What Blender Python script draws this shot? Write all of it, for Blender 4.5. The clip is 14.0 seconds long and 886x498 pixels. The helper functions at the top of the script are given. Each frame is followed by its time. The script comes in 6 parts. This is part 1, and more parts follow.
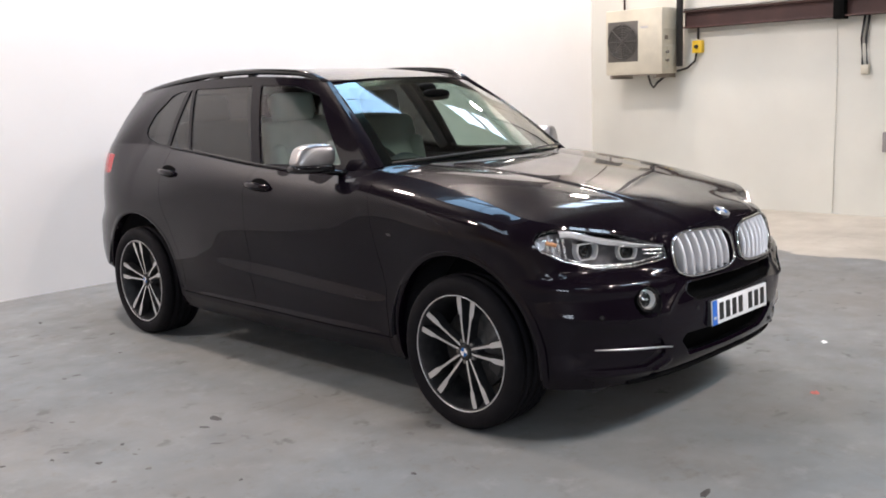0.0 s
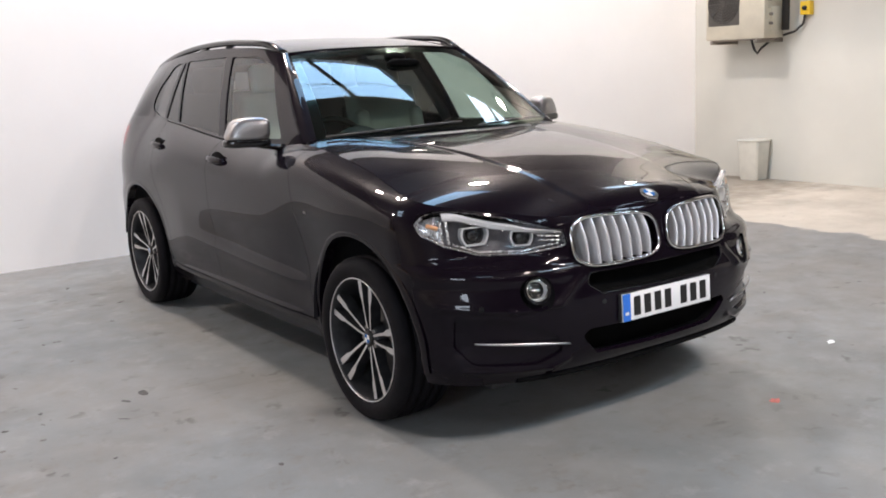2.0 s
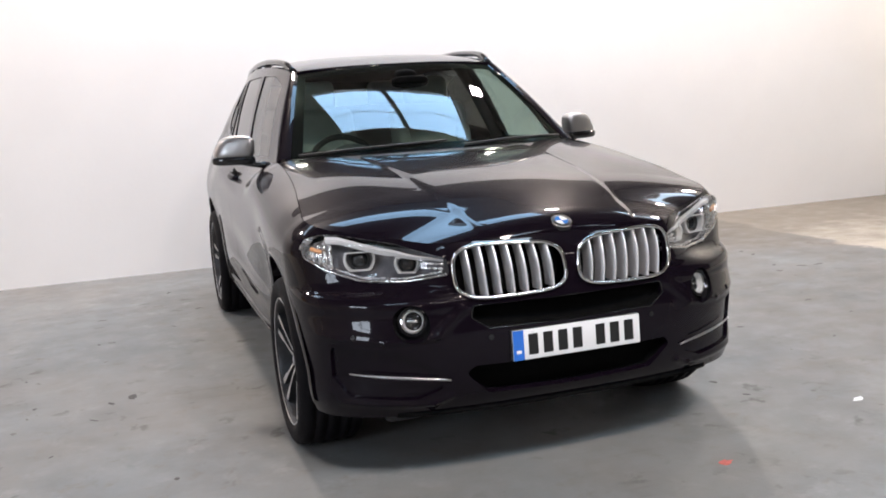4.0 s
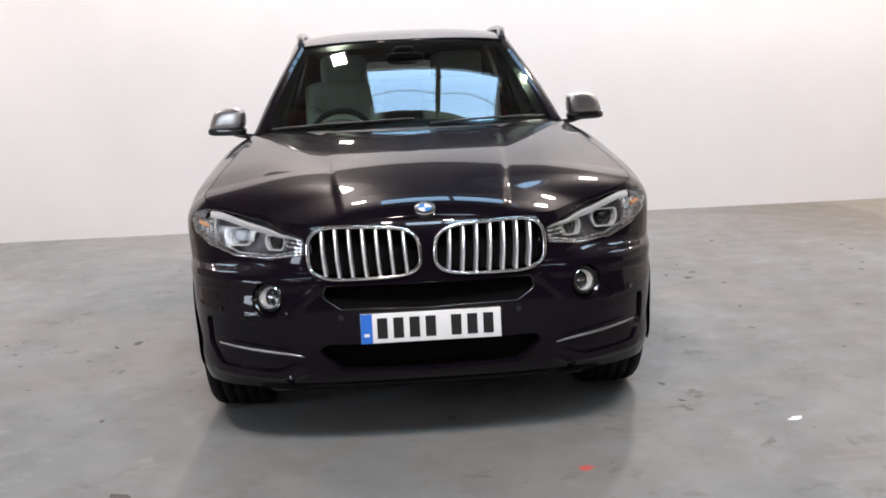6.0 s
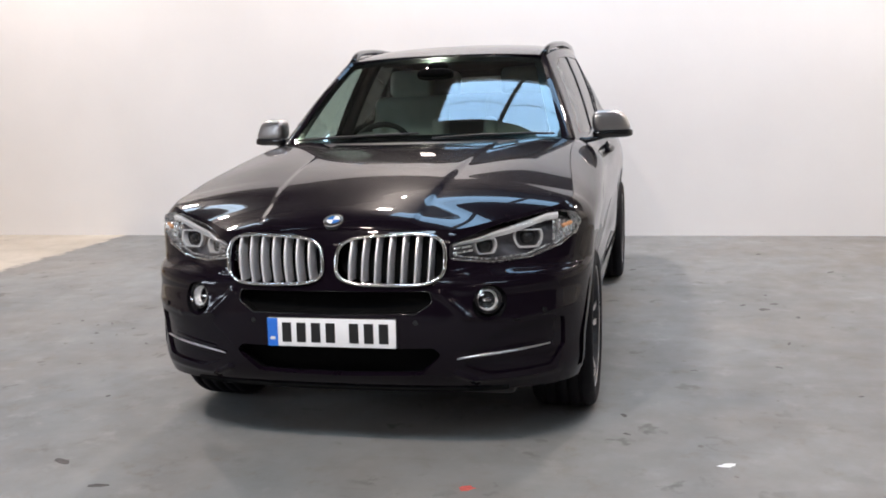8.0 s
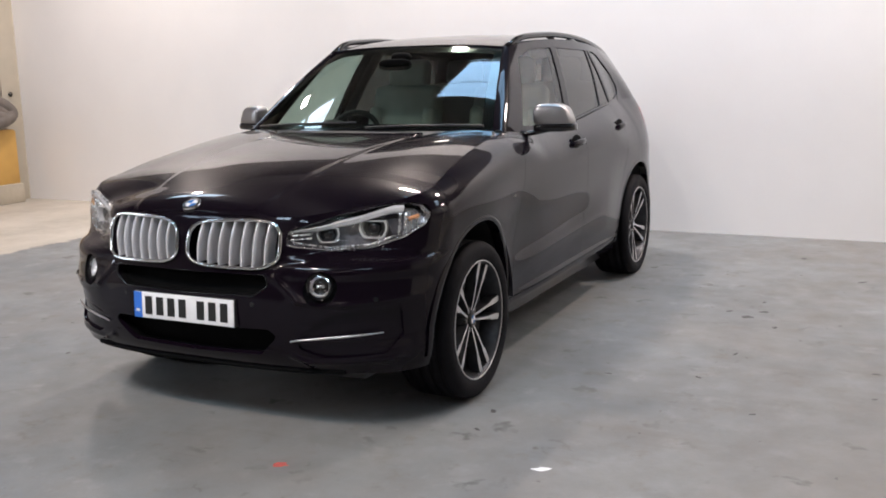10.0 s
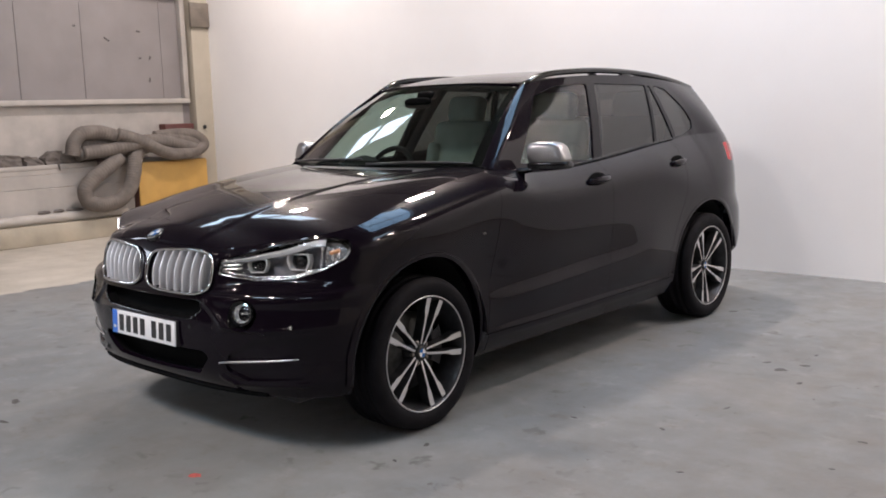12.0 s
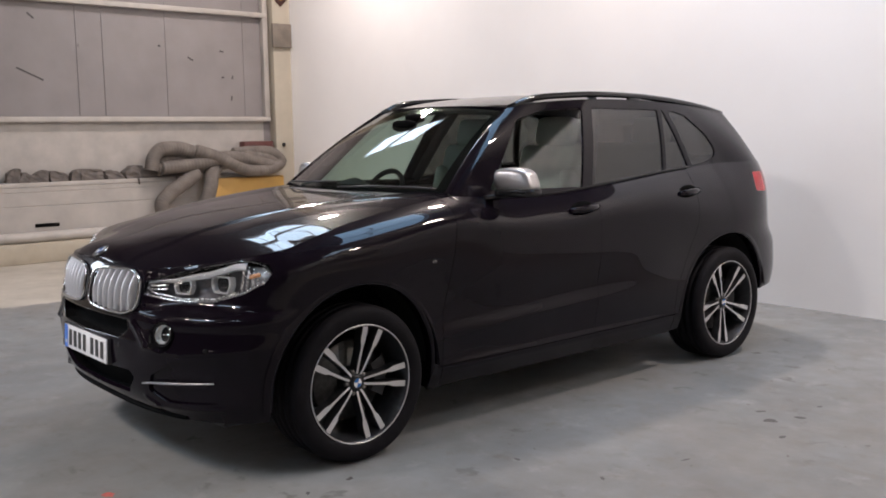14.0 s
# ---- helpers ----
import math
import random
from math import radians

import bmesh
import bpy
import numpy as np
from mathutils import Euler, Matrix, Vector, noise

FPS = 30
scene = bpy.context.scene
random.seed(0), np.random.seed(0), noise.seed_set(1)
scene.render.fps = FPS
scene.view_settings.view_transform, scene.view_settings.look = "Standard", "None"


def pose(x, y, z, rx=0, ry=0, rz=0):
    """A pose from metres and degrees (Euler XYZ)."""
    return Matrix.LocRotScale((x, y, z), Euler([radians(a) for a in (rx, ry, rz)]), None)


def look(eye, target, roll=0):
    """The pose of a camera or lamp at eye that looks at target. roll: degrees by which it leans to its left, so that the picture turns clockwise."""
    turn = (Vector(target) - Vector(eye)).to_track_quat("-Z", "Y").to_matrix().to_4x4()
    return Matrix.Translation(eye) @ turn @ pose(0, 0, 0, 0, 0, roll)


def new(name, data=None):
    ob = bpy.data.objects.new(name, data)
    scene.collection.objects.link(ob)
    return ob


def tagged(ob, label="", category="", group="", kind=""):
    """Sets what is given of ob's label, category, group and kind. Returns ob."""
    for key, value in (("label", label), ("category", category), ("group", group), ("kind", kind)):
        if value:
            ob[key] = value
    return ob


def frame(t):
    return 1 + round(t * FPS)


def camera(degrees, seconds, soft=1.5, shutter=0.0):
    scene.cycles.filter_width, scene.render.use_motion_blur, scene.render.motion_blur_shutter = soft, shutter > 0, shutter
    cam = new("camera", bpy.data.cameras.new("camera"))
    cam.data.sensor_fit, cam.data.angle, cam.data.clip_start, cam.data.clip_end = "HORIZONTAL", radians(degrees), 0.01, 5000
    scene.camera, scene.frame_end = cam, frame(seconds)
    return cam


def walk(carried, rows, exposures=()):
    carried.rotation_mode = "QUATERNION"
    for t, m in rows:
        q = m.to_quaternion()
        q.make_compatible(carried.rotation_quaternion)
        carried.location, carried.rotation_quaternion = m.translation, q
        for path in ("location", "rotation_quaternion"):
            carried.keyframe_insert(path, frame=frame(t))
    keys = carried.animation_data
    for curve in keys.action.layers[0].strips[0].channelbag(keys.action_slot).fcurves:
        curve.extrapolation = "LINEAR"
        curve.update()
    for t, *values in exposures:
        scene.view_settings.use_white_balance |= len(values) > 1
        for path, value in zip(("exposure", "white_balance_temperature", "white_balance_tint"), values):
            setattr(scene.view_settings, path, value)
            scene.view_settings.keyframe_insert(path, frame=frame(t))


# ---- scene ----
cam = camera(50.0, 14.0, soft=1.8)
PATH = [
    (0, (-3.993, -2.911, 1.558), (-2.585, -1.529, 1.227), -2.0),
    (0.5, (-3.757, -3.002, 1.538), (-2.405, -1.571, 1.187), -2.8),
    (1, (-3.51, -3.128, 1.532), (-2.217, -1.645, 1.175), -3.1),
    (1.5, (-3.221, -3.362, 1.546), (-2.026, -1.801, 1.178), -2.6),
    (2, (-2.895, -3.49, 1.516), (-1.781, -1.873, 1.137), -2.6),
    (2.2, (-2.761, -3.532, 1.52), (-1.687, -1.885, 1.157), -3.0),
    (4.3, (-1.32, -4.058, 1.457), (-0.778, -2.163, 1.116), -2.6),
    (4.5, (-1.177, -4.105, 1.489), (-0.685, -2.2, 1.129), -2.1),
    (5, (-0.825, -4.162, 1.454), (-0.431, -2.232, 1.112), -3.3),
    (5.5, (-0.502, -4.192, 1.441), (-0.238, -2.237, 1.112), -4.1),
    (6, (-0.138, -4.284, 1.48), (-0.026, -2.324, 1.102), -2.5),
    (6.5, (0.208, -4.302, 1.447), (0.128, -2.336, 1.091), -2.7),
    (7, (0.54, -4.29, 1.459), (0.335, -2.329, 1.125), -1.9),
    (7.5, (0.911, -4.345, 1.472), (0.565, -2.403, 1.137), -1.4),
    (8, (1.241, -4.255, 1.459), (0.792, -2.335, 1.123), -2.1),
    (8.5, (1.551, -4.17, 1.449), (1.01, -2.271, 1.126), -2.0),
    (9, (1.911, -4.084, 1.473), (1.268, -2.219, 1.142), -1.8),
    (9.2, (2.056, -4.054, 1.462), (1.382, -2.203, 1.119), -2.1),
    (11.3, (3.428, -3.428, 1.478), (2.272, -1.825, 1.17), -0.7),
    (11.5, (3.535, -3.358, 1.477), (2.347, -1.775, 1.191), -1.5),
    (12, (3.865, -3.183, 1.49), (2.557, -1.698, 1.199), -1.7),
    (12.5, (4.037, -2.943, 1.466), (2.67, -1.51, 1.186), -2.7),
    (13, (4.151, -2.715, 1.467), (2.735, -1.33, 1.195), -1.0),
    (13.5, (4.242, -2.521, 1.477), (2.777, -1.186, 1.207), -0.8),
    (14, (4.379, -2.441, 1.49), (2.87, -1.151, 1.246), -0.8),
]
walk(cam, [(t, look(eye, target, roll)) for t, eye, target, roll in PATH], [(0.0, 0.10, 6800, 18), (4.5, 0.13, 6800, 18), (9.0, -0.02, 6800, 18), (11.5, -0.14, 6850, 20), (14.0, -0.29, 6850, 20)])

# ---- light ----
world = bpy.data.worlds.new("world")
scene.world = world
world.use_nodes = True
wn = world.node_tree
sky = wn.nodes.new("ShaderNodeTexSky")
sky.sky_type = "NISHITA"
sky.sun_disc = False
sky.sun_elevation = radians(40)
sky.sun_rotation = radians(150)
wn.links.new(sky.outputs[0], wn.nodes["Background"].inputs[0])
wn.nodes["Background"].inputs[1].default_value = 0.12


def area_lamp(name, m, sx, sy, watts, colour=(1, 1, 1)):
    lamp = bpy.data.lights.new(name, "AREA")
    lamp.shape, lamp.size, lamp.size_y, lamp.energy, lamp.color = "RECTANGLE", sx, sy, watts, colour
    ob = new(name, lamp)
    ob.matrix_world = m
    return ob


CEIL = 5.5
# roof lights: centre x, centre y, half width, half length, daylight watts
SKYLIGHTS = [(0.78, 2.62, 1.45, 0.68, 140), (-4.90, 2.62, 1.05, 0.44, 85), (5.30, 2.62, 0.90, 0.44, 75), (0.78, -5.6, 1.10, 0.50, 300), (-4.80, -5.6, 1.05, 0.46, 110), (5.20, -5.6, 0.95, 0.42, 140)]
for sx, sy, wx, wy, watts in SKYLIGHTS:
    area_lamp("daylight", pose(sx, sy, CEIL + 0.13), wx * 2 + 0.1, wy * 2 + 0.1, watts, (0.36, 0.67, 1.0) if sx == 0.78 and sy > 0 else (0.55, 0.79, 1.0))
# daylight through the window in the sheet wall
area_lamp("window_daylight", pose(-7.825, -4.45, 2.435, 0, -90), 1.25, 2.20, 165, (0.72, 0.87, 1.0))
# flood lamps under the roof: place, watts
FLOODS = [(-5.2, 3.7, 165), (-1.1, 3.7, 155), (2.8, 3.6, 160), (6.0, 3.6, 110), (-0.8, -4.4, 150), (0.8, -4.4, 150)]
for fx, fy, watts in FLOODS:
    area_lamp("flood_light", pose(fx, fy, CEIL - 0.32, -12 if fy > 0 else 0), 0.27, 0.33, watts, (1.0, 0.92, 0.84))

# ---- materials ----
def mat(name, colour, rough=0.5, metal=0.0, coat=0.0, coat_rough=0.03, vary=0.0, scale=8.0, bump=0.0, bump_scale=60.0, emit=None, strength=0.0, rough_vary=0.0):
    """A principled material whose colour varies at two scales, with a fine relief."""
    m = bpy.data.materials.new(name)
    m.use_nodes = True
    nt = m.node_tree
    p = nt.nodes["Principled BSDF"]
    p.inputs["Base Color"].default_value = (*colour, 1)
    p.inputs["Roughness"].default_value = rough
    p.inputs["Metallic"].default_value = metal
    p.inputs["Coat Weight"].default_value = coat
    p.inputs["Coat Roughness"].default_value = coat_rough
    if emit:
        p.inputs["Emission Color"].default_value = (*emit, 1)
        p.inputs["Emission Strength"].default_value = strength
    if vary or bump or rough_vary:
        co = nt.nodes.new("ShaderNodeTexCoord")
        big = nt.nodes.new("ShaderNodeTexNoise")
        big.inputs["Scale"].default_value = scale
        big.inputs["Detail"].default_value = 8
        nt.links.new(co.outputs["Object"], big.inputs["Vector"])
        if vary:
            ramp = nt.nodes.new("ShaderNodeMapRange")
            ramp.inputs["From Min"].default_value, ramp.inputs["From Max"].default_value = 0.3, 0.7
            ramp.inputs["To Min"].default_value, ramp.inputs["To Max"].default_value = 1 - vary, 1 + vary
            nt.links.new(big.outputs[0], ramp.inputs[0])
            mul = nt.nodes.new("ShaderNodeVectorMath")
            mul.operation = "SCALE"
            mul.inputs[0].default_value = colour
            nt.links.new(ramp.outputs[0], mul.inputs["Scale"])
            nt.links.new(mul.outputs[0], p.inputs["Base Color"])
        if rough_vary:
            rr = nt.nodes.new("ShaderNodeMapRange")
            rr.inputs["From Min"].default_value, rr.inputs["From Max"].default_value = 0.3, 0.7
            rr.inputs["To Min"].default_value, rr.inputs["To Max"].default_value = rough - rough_vary, rough + rough_vary
            nt.links.new(big.outputs[0], rr.inputs[0])
            nt.links.new(rr.outputs[0], p.inputs["Roughness"])
        if bump:
            fine = nt.nodes.new("ShaderNodeTexNoise")
            fine.inputs["Scale"].default_value = bump_scale
            fine.inputs["Detail"].default_value = 6
            nt.links.new(co.outputs["Object"], fine.inputs["Vector"])
            bp = nt.nodes.new("ShaderNodeBump")
            bp.inputs["Strength"].default_value = bump
            bp.inputs["Distance"].default_value = 0.01
            nt.links.new(fine.outputs[0], bp.inputs["Height"])
            nt.links.new(bp.outputs[0], p.inputs["Normal"])
    return m


def glass(name, tint, gloss_rough=0.0, f0=0.06):
    """A thin pane: tinted see-through with a mirror gloss by Fresnel."""
    m = bpy.data.materials.new(name)
    m.use_nodes = True
    nt = m.node_tree
    nt.nodes.remove(nt.nodes["Principled BSDF"])
    out = nt.nodes["Material Output"]
    tr = nt.nodes.new("ShaderNodeBsdfTransparent")
    tr.inputs[0].default_value = (*tint, 1)
    gl = nt.nodes.new("ShaderNodeBsdfGlossy")
    gl.inputs["Roughness"].default_value = gloss_rough
    lw = nt.nodes.new("ShaderNodeLayerWeight")
    lw.inputs[0].default_value = 0.5
    pw = nt.nodes.new("ShaderNodeMath")
    pw.operation = "POWER"
    pw.inputs[1].default_value = 4.6
    fr = nt.nodes.new("ShaderNodeMath")
    fr.operation = "MULTIPLY_ADD"
    fr.inputs[1].default_value, fr.inputs[2].default_value = 1 - f0, f0
    nt.links.new(lw.outputs["Facing"], pw.inputs[0])
    nt.links.new(pw.outputs[0], fr.inputs[0])
    mx = nt.nodes.new("ShaderNodeMixShader")
    nt.links.new(fr.outputs[0], mx.inputs[0])
    nt.links.new(tr.outputs[0], mx.inputs[1])
    nt.links.new(gl.outputs[0], mx.inputs[2])
    nt.links.new(mx.outputs[0], out.inputs[0])
    return m


PAINT = mat("black_metallic_paint", (0.0048, 0.0028, 0.0056), 0.30, 0.0, coat=0.79, coat_rough=0.012)
PAINT.node_tree.nodes["Principled BSDF"].inputs["Specular IOR Level"].default_value = 0.02
PAINT.node_tree.nodes["Principled BSDF"].inputs["Coat IOR"].default_value = 1.33
# slight waviness of pressed panels in the clear coat
wn_nodes = PAINT.node_tree.nodes
wn_co = wn_nodes.new("ShaderNodeTexCoord")
wn_noise = wn_nodes.new("ShaderNodeTexNoise")
wn_noise.inputs["Scale"].default_value, wn_noise.inputs["Detail"].default_value = 4.0, 2
wn_bump = wn_nodes.new("ShaderNodeBump")
wn_bump.inputs["Strength"].default_value, wn_bump.inputs["Distance"].default_value = 0.035, 0.01
PAINT.node_tree.links.new(wn_co.outputs["Object"], wn_noise.inputs["Vector"])
PAINT.node_tree.links.new(wn_noise.outputs[0], wn_bump.inputs["Height"])
PAINT.node_tree.links.new(wn_bump.outputs[0], wn_nodes["Principled BSDF"].inputs["Coat Normal"])
LAMPBOWL = mat("lamp_bowl", (0.74, 0.74, 0.76), 0.24, 0.72, bump=0.9, bump_scale=26, rough_vary=0.08, scale=40)
LAMPDARK = mat("dark_lamp_mask", (0.11, 0.105, 0.115), 0.42, 0.5, vary=0.25, scale=30)
TRIM = mat("gloss_black_trim", (0.008, 0.008, 0.009), 0.12, vary=0.2)
PLASTIC = mat("black_plastic", (0.020, 0.019, 0.021), 0.5, vary=0.25, scale=20, bump=0.15, bump_scale=250)
RUBBER = mat("tyre_rubber", (0.0075, 0.0066, 0.0082), 0.66, vary=0.25, scale=14, bump=0.2, bump_scale=120)
RUBBER.node_tree.nodes["Principled BSDF"].inputs["Specular IOR Level"].default_value = 0.12
CHROME = mat("chrome", (0.78, 0.77, 0.76), 0.12, 1.0, rough_vary=0.05, scale=20)
SATIN = mat("satin_silver", (0.55, 0.54, 0.54), 0.36, 1.0, rough_vary=0.06, scale=30)
GRILLESILVER = mat("grille_silver", (0.80, 0.79, 0.80), 0.38, 0.60, rough_vary=0.06, scale=30)
MIRRORCAP = mat("cerium_grey", (0.36, 0.35, 0.35), 0.38, 1.0, coat=0.35, coat_rough=0.08, rough_vary=0.05, scale=25)
MACHINED = mat("machined_alloy", (0.62, 0.61, 0.61), 0.38, 0.75, rough_vary=0.04, scale=12)
DARKALLOY = mat("dark_alloy", (0.05, 0.05, 0.053), 0.4, 0.7, vary=0.2, scale=30)
# near black, hardly any gloss: stands for shade in openings, and for black parts
CAVITY = mat("black_and_shade", (0.003, 0.003, 0.003), 0.9, vary=0.3, scale=30)
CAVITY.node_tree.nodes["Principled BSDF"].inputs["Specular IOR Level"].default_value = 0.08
STEEL = mat("brake_steel", (0.22, 0.21, 0.20), 0.45, 1.0, vary=0.2, scale=40)
DISCSTEEL = mat("brake_disc_steel", (0.10, 0.097, 0.095), 0.5, 0.8, vary=0.25, scale=40)
LEATHER = mat("ivory_leather", (0.53, 0.52, 0.49), 0.5, vary=0.08, scale=12, bump=0.15, bump_scale=140)
DASH = mat("dashboard_black", (0.016, 0.016, 0.017), 0.55, vary=0.2, scale=15, bump=0.1, bump_scale=200)
LINER = mat("anthracite_headliner", (0.035, 0.034, 0.036), 0.9, vary=0.1, scale=20)
GLASS = glass("windscreen_glass", (0.42, 0.515, 0.467), f0=0.085)
SIDEGLASS = glass("door_glass", (0.80, 0.91, 0.86), f0=0.07)
PRIVACY = glass("privacy_glass", (0.13, 0.122, 0.118), f0=0.085)
LENS = glass("lamp_lens", (0.88, 0.885, 0.88), f0=0.032)
REFLECTOR = mat("lamp_reflector", (0.88, 0.88, 0.88), 0.26, 0.9, rough_vary=0.08, scale=60)
FOGBOWL = mat("fog_reflector", (0.90, 0.90, 0.90), 0.32, 0.45, bump=0.6, bump_scale=40, rough_vary=0.08, scale=40)
LIGHTGUIDE = mat("light_guide", (0.76, 0.76, 0.77), 0.20, 0.25, coat=0.5, vary=0.06, scale=30)
AMBER = mat("amber_reflector", (0.82, 0.40, 0.20), 0.2, vary=0.1)
REDLENS = mat("red_lamp_lens", (0.36, 0.010, 0.012), 0.25, vary=0.1)
PLATE = mat("number_plate_white", (0.80, 0.80, 0.80), 0.3, vary=0.03, scale=20)
PLATEBLUE = mat("plate_blue", (0.02, 0.16, 0.62), 0.3, vary=0.05)
PLATEBLACK = mat("plate_black", (0.012, 0.012, 0.012), 0.35, vary=0.1)
BADGEBLUE = mat("badge_blue", (0.03, 0.16, 0.45), 0.2, coat=1.0, vary=0.05)
BADGEWHITE = mat("badge_white", (0.8, 0.8, 0.8), 0.2, coat=1.0, vary=0.03)

WALLWHITE = mat("white_wall_paint", (0.89, 0.87, 0.85), 0.6, vary=0.03, scale=0.9, bump=0.08, bump_scale=30)
WALLCREAM = mat("cream_wall_paint", (0.615, 0.605, 0.545), 0.62, vary=0.05, scale=1.2, bump=0.15, bump_scale=14)
METALSHEET = mat("grey_painted_sheet", (0.240, 0.217, 0.214), 0.5, vary=0.08, scale=2.2, bump=0.12, bump_scale=10)
RAILWHITE = mat("dusty_white_steel", (0.43, 0.397, 0.362), 0.55, vary=0.10, scale=5, bump=0.1, bump_scale=30)
LOWWALL = mat("dusty_white_wall", (0.42, 0.388, 0.355), 0.65, vary=0.16, scale=2.5, bump=0.2, bump_scale=12)
PLINTHM = mat("tan_concrete", (0.42, 0.37, 0.29), 0.75, vary=0.14, scale=3, bump=0.2, bump_scale=30)
REDSTEEL = mat("red_oxide_steel", (0.058, 0.023, 0.019), 0.62, vary=0.25, scale=4, bump=0.15, bump_scale=25)
ACBEIGE = mat("beige_enamel", (0.53, 0.485, 0.385), 0.45, vary=0.12, scale=4)
YELLOW = mat("yellow_switch", (0.85, 0.55, 0.03), 0.4, vary=0.08)
BLACKCABLE = mat("black_cable", (0.015, 0.014, 0.014), 0.5, vary=0.2)
HOSE = mat("grey_ribbed_hose", (0.150, 0.128, 0.112), 0.85, vary=0.22, scale=9, bump=0.3, bump_scale=40)
OFFCUT = mat("dusty_offcut", (0.125, 0.107, 0.096), 0.8, vary=0.35, scale=7, bump=0.3, bump_scale=30)
FANFRAME = mat("dusty_fan_frame", (0.085, 0.077, 0.067), 0.55, vary=0.15, scale=12)
# dusty and darkened for the shade inside the fan opening
FANSHADE = mat("dusty_fan_shade", (0.040, 0.036, 0.032), 0.7, vary=0.2, scale=10)
PLY = mat("ochre_board", (0.52, 0.30, 0.08), 0.55, vary=0.10, scale=4, bump=0.1, bump_scale=50)
OXBLOOD = mat("dark_red_board", (0.11, 0.035, 0.03), 0.6, vary=0.2)
ROOFSHEET = mat("roof_sheet", (0.16, 0.15, 0.145), 0.7, vary=0.1, scale=2)
FARWALL = mat("dark_cladding", (0.055, 0.048, 0.045), 0.8, vary=0.2, scale=1.5, bump=0.2, bump_scale=20)
TIMBER = mat("grey_timber", (0.20, 0.17, 0.14), 0.7, vary=0.2, scale=6)
PAPER = mat("white_paper", (0.8, 0.8, 0.8), 0.7, vary=0.05)
REDMARK = mat("red_paint_spot", (0.55, 0.10, 0.08), 0.5, vary=0.2, scale=60)
DIRT = mat("dark_dirt", (0.065, 0.059, 0.056), 0.7, vary=0.35, scale=50)


def floor_material():
    """Grey painted concrete with tan bare concrete past the painted bay, scuffed and specked."""
    m = bpy.data.materials.new("painted_concrete")
    m.use_nodes = True
    nt = m.node_tree
    N, K = nt.nodes, nt.links
    p = N["Principled BSDF"]
    co = N.new("ShaderNodeTexCoord")

    def noise_node(scale, detail=6, rough=0.6):
        n = N.new("ShaderNodeTexNoise")
        n.inputs["Scale"].default_value, n.inputs["Detail"].default_value, n.inputs["Roughness"].default_value = scale, detail, rough
        K.new(co.outputs["Object"], n.inputs["Vector"])
        return n.outputs[0]

    def ranged(src, a, b, c, d):
        r = N.new("ShaderNodeMapRange")
        for k, v in zip(("From Min", "From Max", "To Min", "To Max"), (a, b, c, d)):
            r.inputs[k].default_value = v
        K.new(src, r.inputs[0])
        return r.outputs[0]

    def mix(fac, a, b):
        n = N.new("ShaderNodeMix")
        n.data_type = "RGBA"
        K.new(fac, n.inputs[0])
        for k, v in ((6, a), (7, b)):
            if isinstance(v, tuple):
                n.inputs[k].default_value = (*v, 1)
            else:
                K.new(v, n.inputs[k])
        return n.outputs[2]

    def maths(op, a, b):
        n = N.new("ShaderNodeMath")
        n.operation = op
        for k, v in ((0, a), (1, b)):
            if isinstance(v, (int, float)):
                n.inputs[k].default_value = v
            else:
                K.new(v, n.inputs[k])
        return n.outputs[0]

    sep = N.new("ShaderNodeSeparateXYZ")
    K.new(co.outputs["Object"], sep.inputs[0])
    wob = ranged(noise_node(2.5), 0.3, 0.7, -0.10, 0.10)
    dist = maths("ABSOLUTE", maths("ADD", maths("ADD", sep.outputs[0], 0.10), wob), 0.0)
    bare = ranged(dist, 4.30, 4.36, 0.0, 1.0)
    paint = mix(ranged(noise_node(0.7), 0.35, 0.65, 0, 1), (0.182, 0.190, 0.191), (0.236, 0.245, 0.244))
    paint = mix(ranged(noise_node(3.5, 10, 0.7), 0.50, 0.72, 0, 0.7), paint, (0.195, 0.188, 0.178))
    paint = mix(ranged(noise_node(26, 4, 0.6), 0.66, 0.72, 0, 0.5), paint, (0.15, 0.145, 0.14))
    paint = mix(ranged(noise_node(9, 8, 0.7), 0.66, 0.74, 0, 0.4), paint, (0.38, 0.38, 0.375))
    # cloudy worn patches, pale smears and brown trodden marks
    paint = mix(ranged(noise_node(1.9, 7, 0.62), 0.44, 0.64, 0.0, 0.7), paint, (0.165, 0.165, 0.161))
    paint = mix(ranged(noise_node(4.6, 9, 0.68), 0.56, 0.70, 0.0, 0.5), paint, (0.315, 0.318, 0.312))
    paint = mix(ranged(noise_node(6.3, 10, 0.74), 0.56, 0.69, 0.0, 0.65), paint, (0.170, 0.147, 0.126))
    # brownish tyre dust, dark spots and long scuffs
    paint = mix(ranged(noise_node(0.55, 5, 0.6), 0.48, 0.68, 0, 0.65), paint, (0.240, 0.222, 0.202))
    spots = N.new("ShaderNodeTexVoronoi")
    spots.voronoi_dimensions = "2D"
    spots.inputs["Scale"].default_value = 2.4
    warp = N.new("ShaderNodeVectorMath")
    warp.operation = "MULTIPLY_ADD"
    wn2 = N.new("ShaderNodeTexNoise")
    wn2.inputs["Scale"].default_value, wn2.inputs["Detail"].default_value = 11, 6
    K.new(co.outputs["Object"], wn2.inputs["Vector"])
    K.new(wn2.outputs["Color"], warp.inputs[0])
    warp.inputs[1].default_value = (0.30, 0.26, 0.0)
    K.new(co.outputs["Object"], warp.inputs[2])
    K.new(warp.outputs[0], spots.inputs["Vector"])
